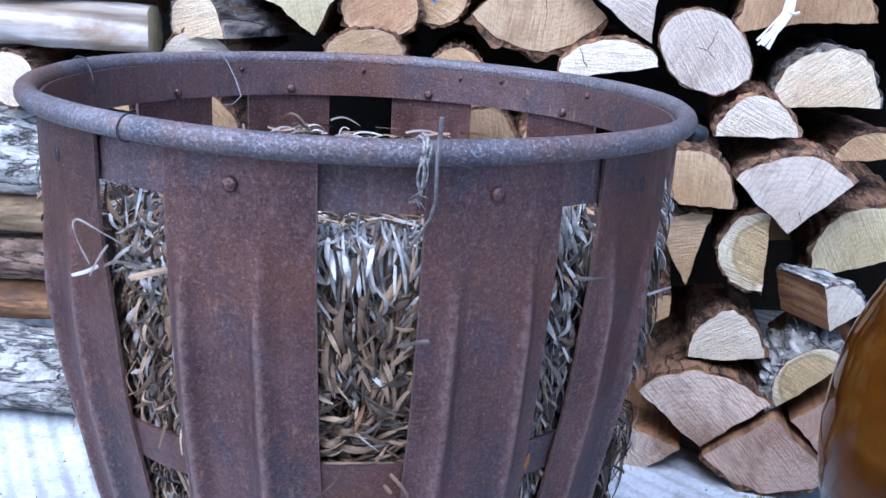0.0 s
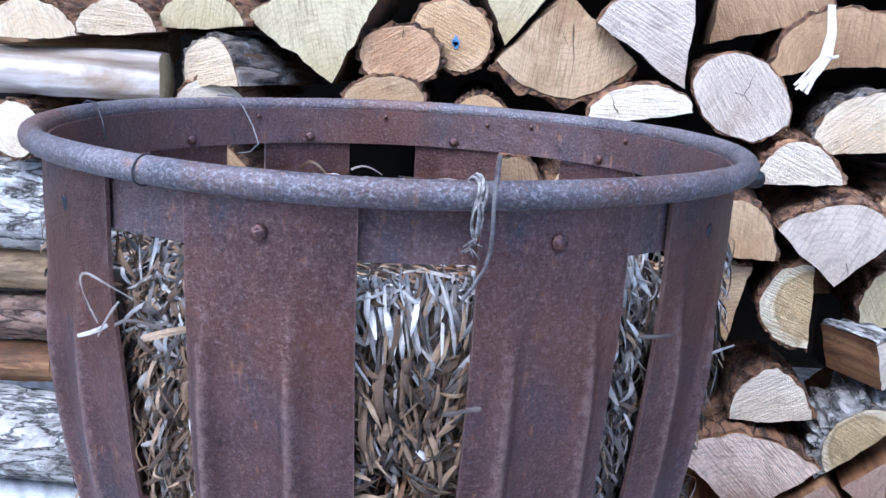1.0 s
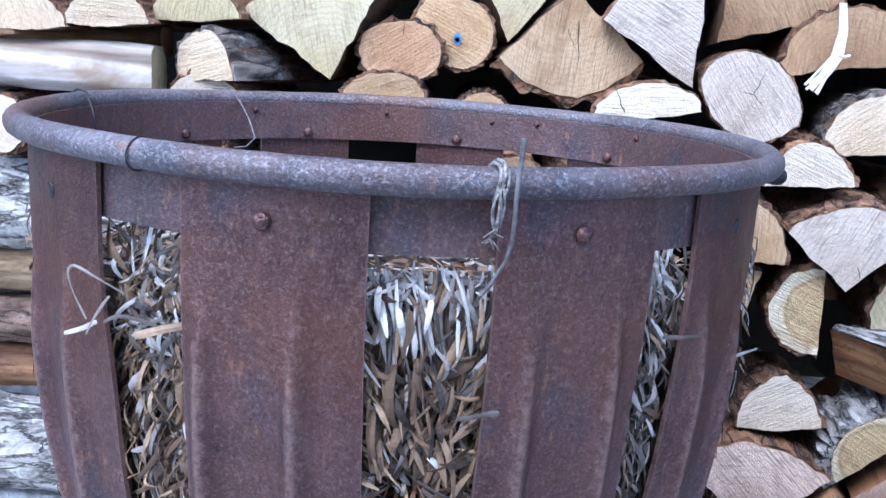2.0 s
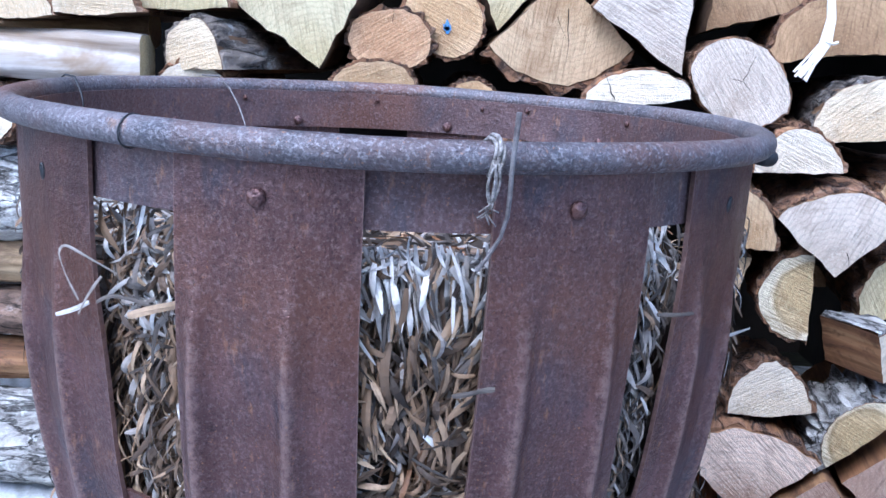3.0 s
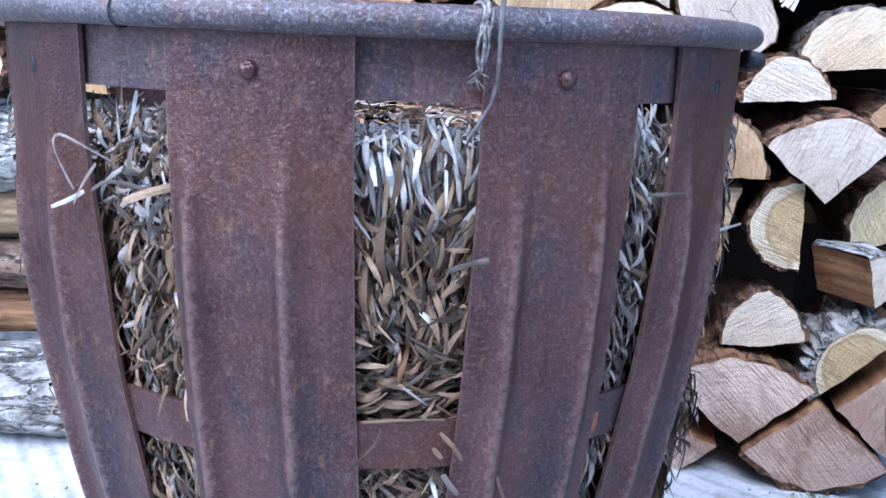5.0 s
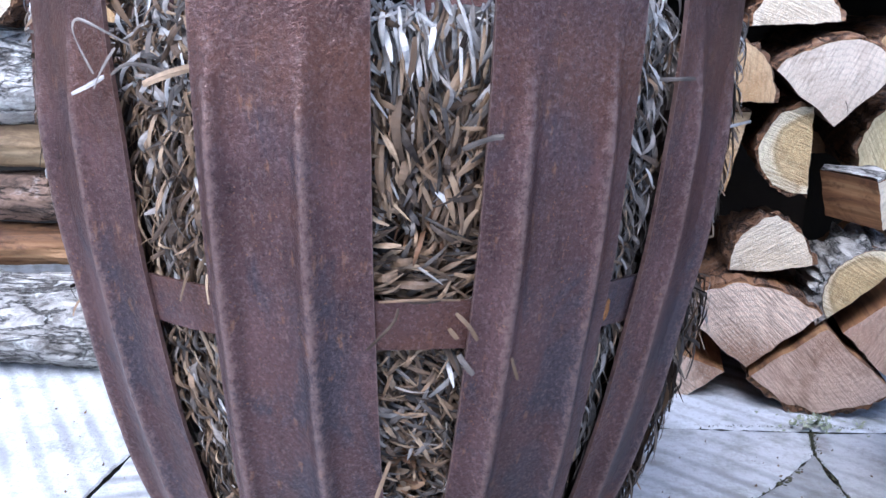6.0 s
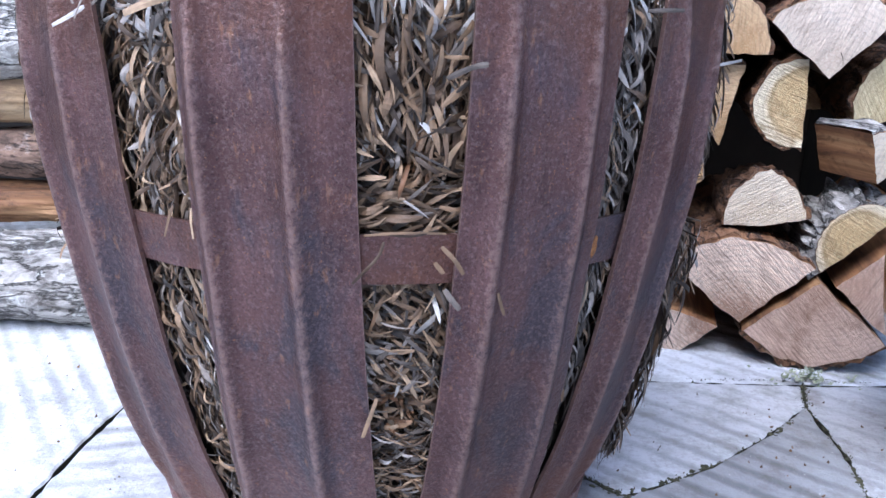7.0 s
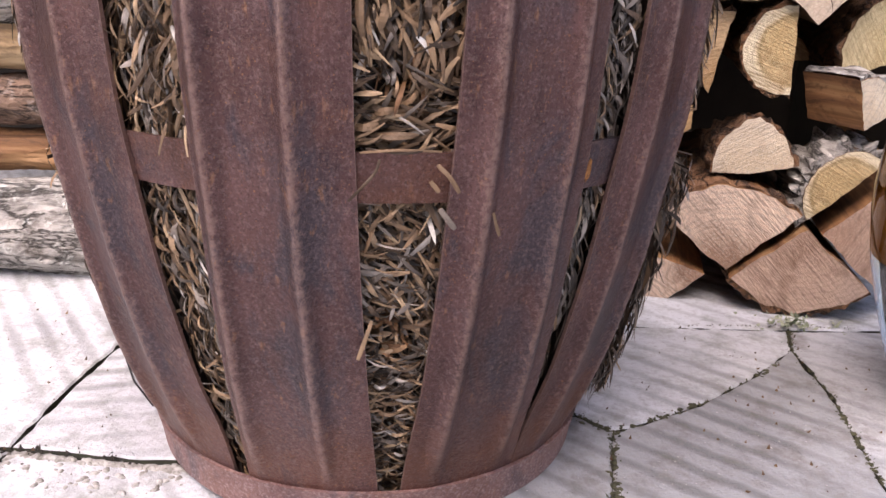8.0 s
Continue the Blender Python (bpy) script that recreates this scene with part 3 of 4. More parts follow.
def cross_log(x0, x1, y, z, radius, material, label, flat=1.0, end="tan", tilt=0.0):
    """A log lying along the front of the stack, seen from its side."""
    seed = Vector((x1 * 31, y * 17, z * 53))
    bm = bmesh.new()
    rough = material is not BARE
    rings, n = [], 72 if rough else 48
    count = 150 if rough else 90
    for k in range(count + 1):
        xx = (x1 - x0) * (k / count - 1)
        row = []
        for j in range(n):
            q = math.tau * j / n
            p = seed + Vector((xx * 9, math.cos(q) * 1.4, math.sin(q) * 1.4))
            r = radius * (1 + (0.24 if rough else 0.26) * noise.noise(p) + 0.07 * noise.noise(p * 3.3) + (0.05 * noise.noise(Vector((p.x * 6, p.y * 11, p.z * 11))) + 0.03 * noise.noise(p * 23) if rough else 0.05 * noise.noise(Vector((p.x * 1.5, p.y * 6, p.z * 6)))))
            if k == count:
                r *= 0.97
            row.append(bm.verts.new((r * math.cos(q), -xx, r * flat * math.sin(q))))
        rings.append(row)
    for a, b in zip(rings, rings[1:]):
        for j in range(n):
            bm.faces.new((a[j], a[(j + 1) % n], b[(j + 1) % n], b[j]))
    bm.faces.new(rings[0]).material_index = 1
    bm.faces.new(rings[-1]).material_index = 1
    ob = smooth(part("firewood_log", bm, [material, ENDS[end]]), 50)
    ob.matrix_world = pose(x1, y, z, 0, tilt, 90)
    tagged(ob, label, "firewood log", "firewood stack")
    return ob


BARE = bare_log()
cross_log(-0.75, -0.232, 0.275, 0.397, 0.0235, BARE, "bare silvery log lying along the stack", 1.0, "green")
cross_log(-0.75, -0.245, 0.34, 0.425, 0.02, SPLIT, "brown split log lying deep in the stack")
cross_log(-0.75, -0.20, 0.29, 0.268, 0.040, BARK_GREY, "grey bark-covered log lying along the stack")
cross_log(-0.75, -0.20, 0.285, 0.208, 0.024, SPLIT_TAN, "tan split log lying along the stack", 0.9)
cross_log(-0.75, -0.20, 0.285, 0.158, 0.025, BARK_TAN, "pale brown bark-covered log lying along the stack", 0.95)
cross_log(-0.75, -0.225, 0.285, 0.111, 0.022, SPLIT_ORANGE, "orange-brown split log lying along the stack", 0.85, "red")
cross_log(-0.75, -0.10, 0.265, 0.040, 0.050, BARK_GREY, "thick pale grey bark-covered log on the paving", 0.88)

# the fire basket
HEIGHTS = (0.0, 0.03, 0.055, 0.09, 0.12, 0.15, 0.18, 0.215, 0.24, 0.27, 0.30, 0.33, 0.40)
RADII = (0.136, 0.1425, 0.151, 0.164, 0.171, 0.1785, 0.184, 0.190, 0.194, 0.1965, 0.199, 0.200, 0.200)


def girth(z):
    return float(np.interp(z, HEIGHTS, RADII) + np.interp(z - 0.012, HEIGHTS, RADII) + np.interp(z + 0.012, HEIGHTS, RADII)) / 3


basket = tagged(new("fire_basket"), "rusty riveted steel fire basket packed with straw, on the paving", "fire basket")
RIM_Z = 0.387
part("rim", tube([(0.2025 * math.cos(a), 0.2025 * math.sin(a), RIM_Z + 0.0004 * math.sin(5 * a)) for a in (math.tau * k / 160 for k in range(160))], 0.0062, 14, True, None, 0.04), RIM, basket, "grey weathered tubular steel rim").data.shade_smooth()


def hoop(name, z0, z1, gap, thick, label="", material=None):
    bm = bmesh.new()
    n, rows = 144, []
    steps = [z0 + (z1 - z0) * k / 6 for k in range(7)]
    for z, d in [(z, 0) for z in steps] + [(z, thick) for z in reversed(steps)]:
        dent = 0.0006 * math.sin(z * 900)
        rows.append([bm.verts.new(((girth(z) + gap - d + dent * noise.noise(Vector((k * 0.2, z * 40, 2)))) * math.cos(math.tau * k / n), (girth(z) + gap - d + dent * noise.noise(Vector((k * 0.2, z * 40, 2)))) * math.sin(math.tau * k / n), z)) for k in range(n)])
    for a, b in zip(rows, rows[1:] + rows[:1]):
        for k in range(n):
            bm.faces.new((a[k], a[(k + 1) % n], b[(k + 1) % n], b[k]))
    return smooth(part(name, bm, material or STEEL_PLAIN, basket, label), 30)


hoop("top_band", 0.3575, 0.3850, -0.0035, 0.002, "", STEEL_BAND)
hoop("middle_hoop", 0.2005, 0.2240, -0.0045, 0.002)
hoop("base_ring", 0.0, 0.024, 0.0025, 0.0025, "pinkish rusted base ring", RUST)
bm = bmesh.new()
bmesh.ops.create_cone(bm, cap_ends=True, segments=64, radius1=0.132, radius2=0.134, depth=0.003, matrix=Matrix.Translation((0, 0, 0.012)))
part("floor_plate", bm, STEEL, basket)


def stave_mesh(width, shift=0.0):
    """A strip with two pressed ridges below the rivet; it stands at angle 0."""
    bm = bmesh.new()
    cols, rows = 53, 46
    levels = [0.008, 0.0085, 0.0095] + [0.011 + 0.3695 * k / 39 for k in range(40)] + [0.382, 0.383, 0.3835]
    slots = [-0.5, -0.4965, -0.49] + [-0.48 + 0.96 * k / 46 for k in range(47)] + [0.49, 0.4965, 0.5]
    front, back = [], []
    for i in range(rows):
        z = levels[i]
        r = girth(z)
        rise = min(1, max(0, (0.350 - z) / 0.07))
        rise = rise * rise * (3 - 2 * rise) * min(1, max(0, (z - 0.022) / 0.03))
        f, b = [], []
        for j in range(cols):
            s = slots[j] * width
            e = s - shift
            bump = 0.0056 * math.exp(-((abs(e) - 0.0195) / 0.0046) ** 2) - 0.0008 * math.exp(-(e / 0.011) ** 2)
            flare = -0.0014 * max(0, (abs(e) - 0.0225) / 0.014)
            rr = r + rise * (bump + flare) + 0.0007 * noise.noise(Vector((s * 40, z * 18, width * 99)))
            q = s / r
            f.append(bm.verts.new((rr * math.cos(q), rr * math.sin(q), z)))
            b.append(bm.verts.new(((rr - 0.0022) * math.cos(q), (rr - 0.0022) * math.sin(q), z)))
        front.append(f), back.append(b)
    for i in range(rows - 1):
        for j in range(cols - 1):
            bm.faces.new((front[i][j], front[i][j + 1], front[i + 1][j + 1], front[i + 1][j]))
            bm.faces.new((back[i][j], back[i + 1][j], back[i + 1][j + 1], back[i][j + 1]))
        for j, flip in ((0, 1), (cols - 1, 0)):
            bm.faces.new((front[i][j], back[i][j], back[i + 1][j], front[i + 1][j]))
    for i in (0, rows - 1):
        for j in range(cols - 1):
            bm.faces.new((front[i][j], front[i][j + 1], back[i][j + 1], back[i][j]))
    return bm


def rivet_mesh():
    bm = bmesh.new()
    bmesh.ops.create_uvsphere(bm, u_segments=14, v_segments=8, radius=1, matrix=Matrix.LocRotScale(None, None, (0.0024, 0.0037, 0.0037)))
    return bm


STAVES = (-135.3, -100.9, -66.2, -37.9)
ANGLES = STAVES + (2, 43, 79.3, 115.7, 145.7, 187)
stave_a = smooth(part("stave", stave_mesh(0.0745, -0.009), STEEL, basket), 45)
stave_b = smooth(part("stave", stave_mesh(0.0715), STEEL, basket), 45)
rivet_a = part("rivet", rivet_mesh(), STEEL_PLAIN)
rivet_a.data.shade_smooth()
# no opening is cut: black ring and bead carry the hole's inner shade
hole_a = part("rivet_hole", tube([(0.0006 * math.cos(q), 0.0019 * math.sin(q), 0.0034 * math.cos(q)) for q in (math.tau * k / 14 for k in range(14))], 0.0007, 8, True), BLACK)
bm = bmesh.new()
bm.from_mesh(hole_a.data)
bmesh.ops.create_uvsphere(bm, u_segments=12, v_segments=8, radius=1, matrix=Matrix.LocRotScale(None, None, (0.0012, 0.0020, 0.0036)))
bm.to_mesh(hole_a.data), bm.free()
hole_a.data.shade_smooth()
stave_a.rotation_euler[2] = radians(ANGLES[0])
for k, a in enumerate(ANGLES):
    s = (stave_a, None, stave_b)[k] if k in (0, 2) else new("stave", stave_a.data if k == 1 else stave_b.data)
    s.parent, s.rotation_euler[2] = basket, radians(a)
    if k in (0, 3):
        r = hole_a if k == 0 else new("rivet_hole", hole_a.data)
        r.parent, r.location = s, (0.1999, 0.0, 0.3628)
        continue
    r = rivet_a if k == 1 else new("rivet", rivet_a.data)
    r.parent, r.location = s, (0.2008, {1: -0.0026, 2: -0.0013}.get(k, 0.001), 0.3672)
    if k > 3:
        r = new("rivet", rivet_a.data)
        r.parent, r.location = s, (0.1935, 0.003 * math.sin(k * 2.3), 0.3625)
for a, z in ((128, 0.379), (97, 0.380), (72, 0.3785), (61, 0.380), (35, 0.379)):
    r = new("rivet", rivet_a.data)
    r.parent, r.scale = basket, (0.7, 0.7, 0.6)
    r.location = (0.194 * math.cos(radians(a)), 0.194 * math.sin(radians(a)), z)

# bright rust blooms on the steel
def rust_spot(a, z, gap, wide, high):
    bm, ring = bmesh.new(), []
    for k in range(14):
        q = math.tau * k / 14
        f = 1 + 0.55 * noise.noise(Vector((math.cos(q) * 1.3, math.sin(q) * 1.3, a)))
        zz = z + high / 2 * f * math.sin(q)
        r, b = girth(zz) + gap, radians(a) + wide / 2 * f * math.cos(q) / girth(z)
        ring.append(bm.verts.new((r * math.cos(b), r * math.sin(b), zz)))
    r = girth(z) + gap + 0.0002
    mid = bm.verts.new((r * math.cos(radians(a)), r * math.sin(radians(a)), z))
    for k in range(14):
        bm.faces.new((mid, ring[k], ring[(k + 1) % 14]))
    part("rust_spot", bm, ORANGE_RUST, basket, "bright orange rust bloom")


rust_spot(-54.0, 0.2095, -0.0041, 0.0040, 0.0125)
rust_spot(-71.8, 0.216, 0.0012, 0.0022, 0.0065)

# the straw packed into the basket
# solid core whose dark colour gives the gaps between blades their shade
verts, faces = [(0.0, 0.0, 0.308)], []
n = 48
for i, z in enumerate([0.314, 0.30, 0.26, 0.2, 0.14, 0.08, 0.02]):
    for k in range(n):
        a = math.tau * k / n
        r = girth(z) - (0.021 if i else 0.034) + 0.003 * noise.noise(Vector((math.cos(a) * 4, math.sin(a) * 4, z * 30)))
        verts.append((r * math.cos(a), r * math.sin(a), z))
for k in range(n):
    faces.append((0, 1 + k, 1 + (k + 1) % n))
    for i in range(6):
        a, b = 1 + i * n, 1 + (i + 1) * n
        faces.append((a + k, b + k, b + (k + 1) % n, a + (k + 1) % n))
core = part("straw_core", (verts, [], faces), STRAW_SHADE)
tagged(core, "dark core behind the straw blades, coloured for the shade between them", "straw", kind="stuff")


BLADES = {"dark": [], "bleached": [], "grey": [], "tan": [], "russet": []}
rng = random.Random(11)


def blade(tone, places, widths, turns):
    """One dry blade along the places, slightly folded along its middle and twisted by the turns."""
    pts = [Vector(p) for p in places]
    out = []
    for k, p in enumerate(pts):
        d = (pts[min(k + 1, len(pts) - 1)] - pts[max(k - 1, 0)]).normalized()
        nor = Vector((p.x, p.y, 0)).normalized() if abs(d.z) < 0.97 or p.xy.length > 0.05 else Vector((0, -1, 0))
        side = d.cross(nor)
        side = side.normalized() if side.length > 0.05 else d.cross(Vector((0, 0, 1))).normalized()
        up = side.cross(d)
        w = side * math.cos(turns[k]) + up * math.sin(turns[k])
        v = up * math.cos(turns[k]) - side * math.sin(turns[k])
        out += [p - w * widths[k] / 2, p + v * widths[k] * 0.09, p + w * widths[k] / 2]
    BLADES[tone].append(out)


def hung(tone, a, z, phi, length, width, curl=0.0, out=0.0, arch=0.003, tilt=0.0, lo=None, hi=None, tw=0.7):
    """A blade lying against the packing round (a, z): phi 0 hangs down, 90 degrees lies level."""
    n, curl, length = 8, curl * 0.6, length * rng.uniform(0.5, 0.95)
    turn0, turn1 = rng.gauss(0, tw), rng.gauss(0, tw)
    curl = curl * 0.5 if z < 0.2 else curl
    s = v = 0.0
    line = []
    for k in range(n):
        q = phi + curl * (k / (n - 1) - 0.5)
        line.append((s, v))
        s, v = s + math.sin(q) * length / (n - 1), v - math.cos(q) * length / (n - 1)
    ms, mv = line[n // 2]
    pts = []
    for k, (s, v) in enumerate(line):
        u = k / (n - 1)
        zz = max(0.004, z + v - mv)
        r0 = girth(zz)
        aa = a + math.degrees((s - ms) / r0)
        o = -0.011 + out + arch * math.sin(math.pi * u) + tilt * (u - 0.5)
        if lo is not None and not lo - 0.6 < aa < hi + 0.6:
            o = min(o, -0.0055)
        if 0.196 < zz < 0.2275:
            o = min(o, -0.0075)
        if zz > 0.35:
            o = min(o, -0.007)
        r = r0 + o
        pts.append((r * math.cos(radians(aa)), r * math.sin(radians(aa)), zz))
    full = width * rng.choice((0.55, 0.75, 0.9, 1.15))
    w = [full * f for f in (0.6, 0.9, 1.0, 1.0, 0.96, 0.85, 0.6, rng.uniform(0.05, 0.5))]
    blade(tone, pts, w, [turn0 + (turn1 - turn0) * k / (n - 1) for k in range(n)])


def gap_edges(a0, a1, z):
    hw = math.degrees(0.0365 / girth(z))
    return a0 + hw, a1 - hw


def fill_gap(a0, a1, count, lay, bulge=0.0, reach=0.0, top=0.346):
    """Fills the gap between the staves centred at a0 and a1, which narrows towards the foot; lay says how the blades lie at a height."""
    for _ in range(count):
        z = rng.uniform(0.012, top)
        lo, hi = gap_edges(a0, a1, z)
        if rng.random() > max(0.4, (hi - lo + 4) / 20):
            continue
        a = rng.uniform(lo - 2, hi + 2)
        tone, phi, curl, length, width, lift = lay((a - lo) / max(hi - lo, 1), z)
        depth = rng.random()
        hung(tone, a, z, phi, length, width, curl, bulge * depth + 0.014 * depth - 0.0115 + lift, rng.uniform(0.0, 0.005), rng.gauss(0.003, 0.004) + reach * rng.random(), lo, hi)


def tones(z, bleach, russet=0.0):
    if rng.random() < bleach:
        return "bleached"
    if rng.random() < russet:
        return "russet"
    return "grey" if rng.random() < (0.35 if z > 0.30 else 0.4 if z < 0.19 else 0.15) else "tan"


def lay_middle(u, z):
    width = rng.uniform(0.0014, 0.0034)
    if z > 0.338:
        return tones(z, 0.75), rng.uniform(-1.4, 1.4), rng.gauss(0, 0.6), rng.uniform(0.008, 0.018), width * 0.9, -0.001
    if z > 0.322:
        return tones(z, 0.68), rng.gauss((u - 0.5) * -0.5, 0.36), rng.gauss(0, 0.35), rng.uniform(0.018, 0.034), width * 1.1, 0.001
    if z > 0.262:
        return tones(z, max(0.02, (z - 0.305) * 14)), rng.gauss((0.5 - u) * 0.9, 0.5), rng.gauss(0, 0.7), rng.uniform(0.016, 0.034), width, 0.0
    if z > 0.246 and 0.2 < u < 0.7:
        return tones(z, 0.0, 0.6), rng.gauss(0, 0.4), rng.gauss(0, 0.6), rng.uniform(0.010, 0.020), width, -0.001
    if z > 0.2:
        return tones(z, 0.01), rng.gauss(1.75, 0.5), rng.gauss(0, 0.9), rng.uniform(0.016, 0.036), width, 0.0
    if 0.115 < z < 0.14 and 0.2 < u < 0.8:
        return tones(z, 0.0, 0.55), rng.uniform(0, 3.1), rng.gauss(0, 0.5), rng.uniform(0.010, 0.018), width, -0.005
    if z > 0.115:
        return tones(z, 0.04), rng.choice((0.3, -0.6, 1.4, 0.9)) + rng.gauss(0, 0.3), rng.gauss(0, 0.4), rng.uniform(0.014, 0.030), width * 0.85, 0.0
    return tones(z, 0.05), rng.gauss(1.57, 0.6), rng.gauss(0, 1.2), rng.uniform(0.012, 0.026), width * 0.6, 0.0


def lay_left(u, z):
    width = rng.uniform(0.0014, 0.0034)
    if z > 0.30:
        return tones(z, 0.35), rng.uniform(-1.2, 1.8), rng.gauss(0, 1.0), rng.uniform(0.016, 0.034), width * 1.1, -0.001
    if z > 0.2:
        return tones(z, 0.07), rng.gauss(-0.1, 0.55), rng.gauss(0, 0.6), rng.uniform(0.016, 0.036), width, 0.0
    if z > 0.1:
        return tones(z, 0.06), rng.gauss(0.45, 0.5), rng.gauss(0, 0.6), rng.uniform(0.014, 0.030), width * 0.85, 0.0
    return tones(z, 0.04), rng.gauss(1.0, 0.7), rng.gauss(0, 0.9), rng.uniform(0.012, 0.024), width * 0.75, 0.0


def lay_right(u, z):
    width = rng.uniform(0.0014, 0.0032)
    bleach = 0.45 if z > 0.325 else 0.12 if z > 0.27 else 0.05
    tone = "bleached" if rng.random() < bleach else "grey" if rng.random() < 0.8 else "tan"
    return tone, rng.gauss(0.05, 0.45 if z > 0.2 else 0.28), rng.gauss(0, 0.6), rng.uniform(0.016, 0.036), width, 0.0


fill_gap(ANGLES[0], ANGLES[1], 3300, lay_left)
fill_gap(ANGLES[1], ANGLES[2], 3600, lay_middle)
fill_gap(ANGLES[2], ANGLES[3], 4200, lay_right)
fill_gap(-173, ANGLES[0], 1500, lay_left, 0.006, 0.006)
fill_gap(ANGLES[3], 2, 1700, lay_right, 0.006, 0.006)
for k in range(4, 9):
    fill_gap(ANGLES[k], ANGLES[k + 1], 260, lay_right, top=0.305)
# the loose surface inside the rim
for _ in range(1500):
    a, r = rng.uniform(0, math.tau), 0.178 * math.sqrt(rng.random())
    q, length = rng.uniform(0, math.tau), rng.uniform(0.014, 0.040)
    rise, curl = rng.gauss(0.1, 0.35), rng.gauss(0, 1.0)
    c = Vector((r * math.cos(a), r * math.sin(a), 0.319 + 0.009 * min(1, max(0, r * math.sin(a) / 0.12)) + rng.uniform(-0.008, 0.006) + 0.008 * noise.noise(Vector((math.cos(a) * r * 22, math.sin(a) * r * 22, 1)))))
    pts, p = [], c
    for k in range(7):
        pts.append(p)
        w = q + curl * k / 6
        p = p + Vector((math.cos(w), math.sin(w), rise * math.cos(k * 0.5))) * length / 7
        if p.xy.length > 0.186:
            p.xy = p.xy * (0.186 / p.xy.length)
    t0 = rng.gauss(1.57, 0.5)
    blade(rng.choice(("bleached", "grey", "grey", "tan", "tan", "russet")), pts, [rng.uniform(0.0012, 0.0030)] * 7, [t0 + 0.1 * k for k in range(7)])
# blades that rise and curl above the surface
for x, y, bow in ((-0.015, 0.135, 1.0), (-0.075, 0.12, -0.6), (-0.11, 0.09, 0.5), (0.03, 0.13, -0.8), (0.07, 0.11, 1.2), (0.09, 0.10, 0.9), (-0.05, 0.14, 0.4), (-0.125, 0.12, -0.3), (0.05, 0.06, 0.7), (-0.03, 0.05, -0.5), (-0.02, 0.165, 0.8), (0.10, 0.13, -0.9), (-0.10, 0.14, 0.7)):
    for _ in range(1):
        b, l, h = bow + rng.gauss(0, 0.3), rng.uniform(0.02, 0.034), rng.uniform(0.008, 0.014)
        x0, y0 = x + rng.gauss(0, 0.008), y + rng.gauss(0, 0.008)
        pts = [(x0 + b * l * (k / 7) ** 2, y0 + 0.2 * l * k / 7, 0.324 + h * math.sin(k / 7 * 2.2)) for k in range(8)]
        blade(rng.choice(("tan", "grey", "grey", "bleached")), pts, [0.0014] * 8, [rng.gauss(0, 0.3) + 0.1 * k for k in range(8)])


def curve_on(tone, width, *knots):
    """A single blade through knots given by angle, height and distance from the staves' face."""
    pts = []
    for (a, z, o), (b, y, p) in zip(knots, knots[1:]):
        for k in range(3):
            f = k / 3
            aa, zz, oo = a + (b - a) * f, z + (y - z) * f, o + (p - o) * f
            pts.append(((girth(zz) + oo) * math.cos(radians(aa)), (girth(zz) + oo) * math.sin(radians(aa)), zz))
    pts = [Vector(p) for p in pts]
    for _ in range(2):
        pts = pts[:1] + [(pts[k - 1] + 2 * pts[k] + pts[k + 1]) / 4 for k in range(1, len(pts) - 1)] + pts[-1:]
    a, z, o = knots[-1]
    pts.append(((girth(z) + o) * math.cos(radians(a)), (girth(z) + o) * math.sin(radians(a)), z))
    blade(tone, pts, [0.78 * width * (0.8 if k in (0, len(pts) - 1) else 1) for k in range(len(pts))], [0.25 * math.sin(k) for k in range(len(pts))])


curve_on("grey", 0.0016, (-121.5, 0.327, -0.004), (-124.6, 0.334, 0.003), (-127.2, 0.338, 0.006), (-128.0, 0.334, 0.0075), (-126.8, 0.325, 0.007), (-125.4, 0.315, 0.005))
curve_on("bleached", 0.0026, (-124.6, 0.314, 0.002), (-126.4, 0.310, 0.005), (-129.6, 0.3055, 0.007))
curve_on("tan", 0.0044, (-110.0, 0.322, -0.006), (-115.0, 0.317, -0.001), (-118.6, 0.312, 0.0))
curve_on("grey", 0.0022, (-123.2, 0.315, 0.002), (-120.4, 0.3205, 0.003), (-117.3, 0.320, 0.001), (-115.2, 0.317, -0.003))
curve_on("grey", 0.0026, (-114.0, 0.312, 0.0), (-114.6, 0.304, 0.001), (-115.2, 0.294, 0.0))
curve_on("grey", 0.0018, (-122.8, 0.326, 0.0), (-124.0, 0.318, 0.004), (-125.2, 0.309, 0.006))
curve_on("grey", 0.0030, (-79.2, 0.291, -0.005), (-77.9, 0.2945, 0.001), (-76.4, 0.297, 0.0035), (-75.1, 0.2975, 0.004))
curve_on("tan", 0.0026, (-79.0, 0.219, -0.002), (-77.4, 0.214, 0.002), (-76.2, 0.207, 0.003))
curve_on("tan", 0.0018, (-86.6, 0.2215, -0.003), (-87.0, 0.2165, 0.0), (-88.6, 0.211, 0.003), (-90.6, 0.2035, 0.003))
curve_on("tan", 0.0028, (-79.8, 0.2115, -0.0025), (-78.6, 0.2065, -0.001))
curve_on("grey", 0.0034, (-78.4, 0.199, 0.0), (-77.4, 0.194, 0.003), (-76.4, 0.190, 0.004))
curve_on("tan", 0.0020, (-71.2, 0.197, 0.004), (-70.6, 0.191, 0.004), (-69.8, 0.185, 0.004))
curve_on("tan", 0.0026, (-87.4, 0.140, -0.003), (-88.6, 0.130, 0.002), (-89.6, 0.120, 0.003))
curve_on("tan", 0.0018, (-115.6, 0.231, -0.003), (-116.0, 0.225, 0.0), (-116.6, 0.217, 0.002))
curve_on("tan", 0.0016, (-112.6, 0.231, -0.003), (-112.4, 0.225, 0.0), (-112.0, 0.218, 0.0015))
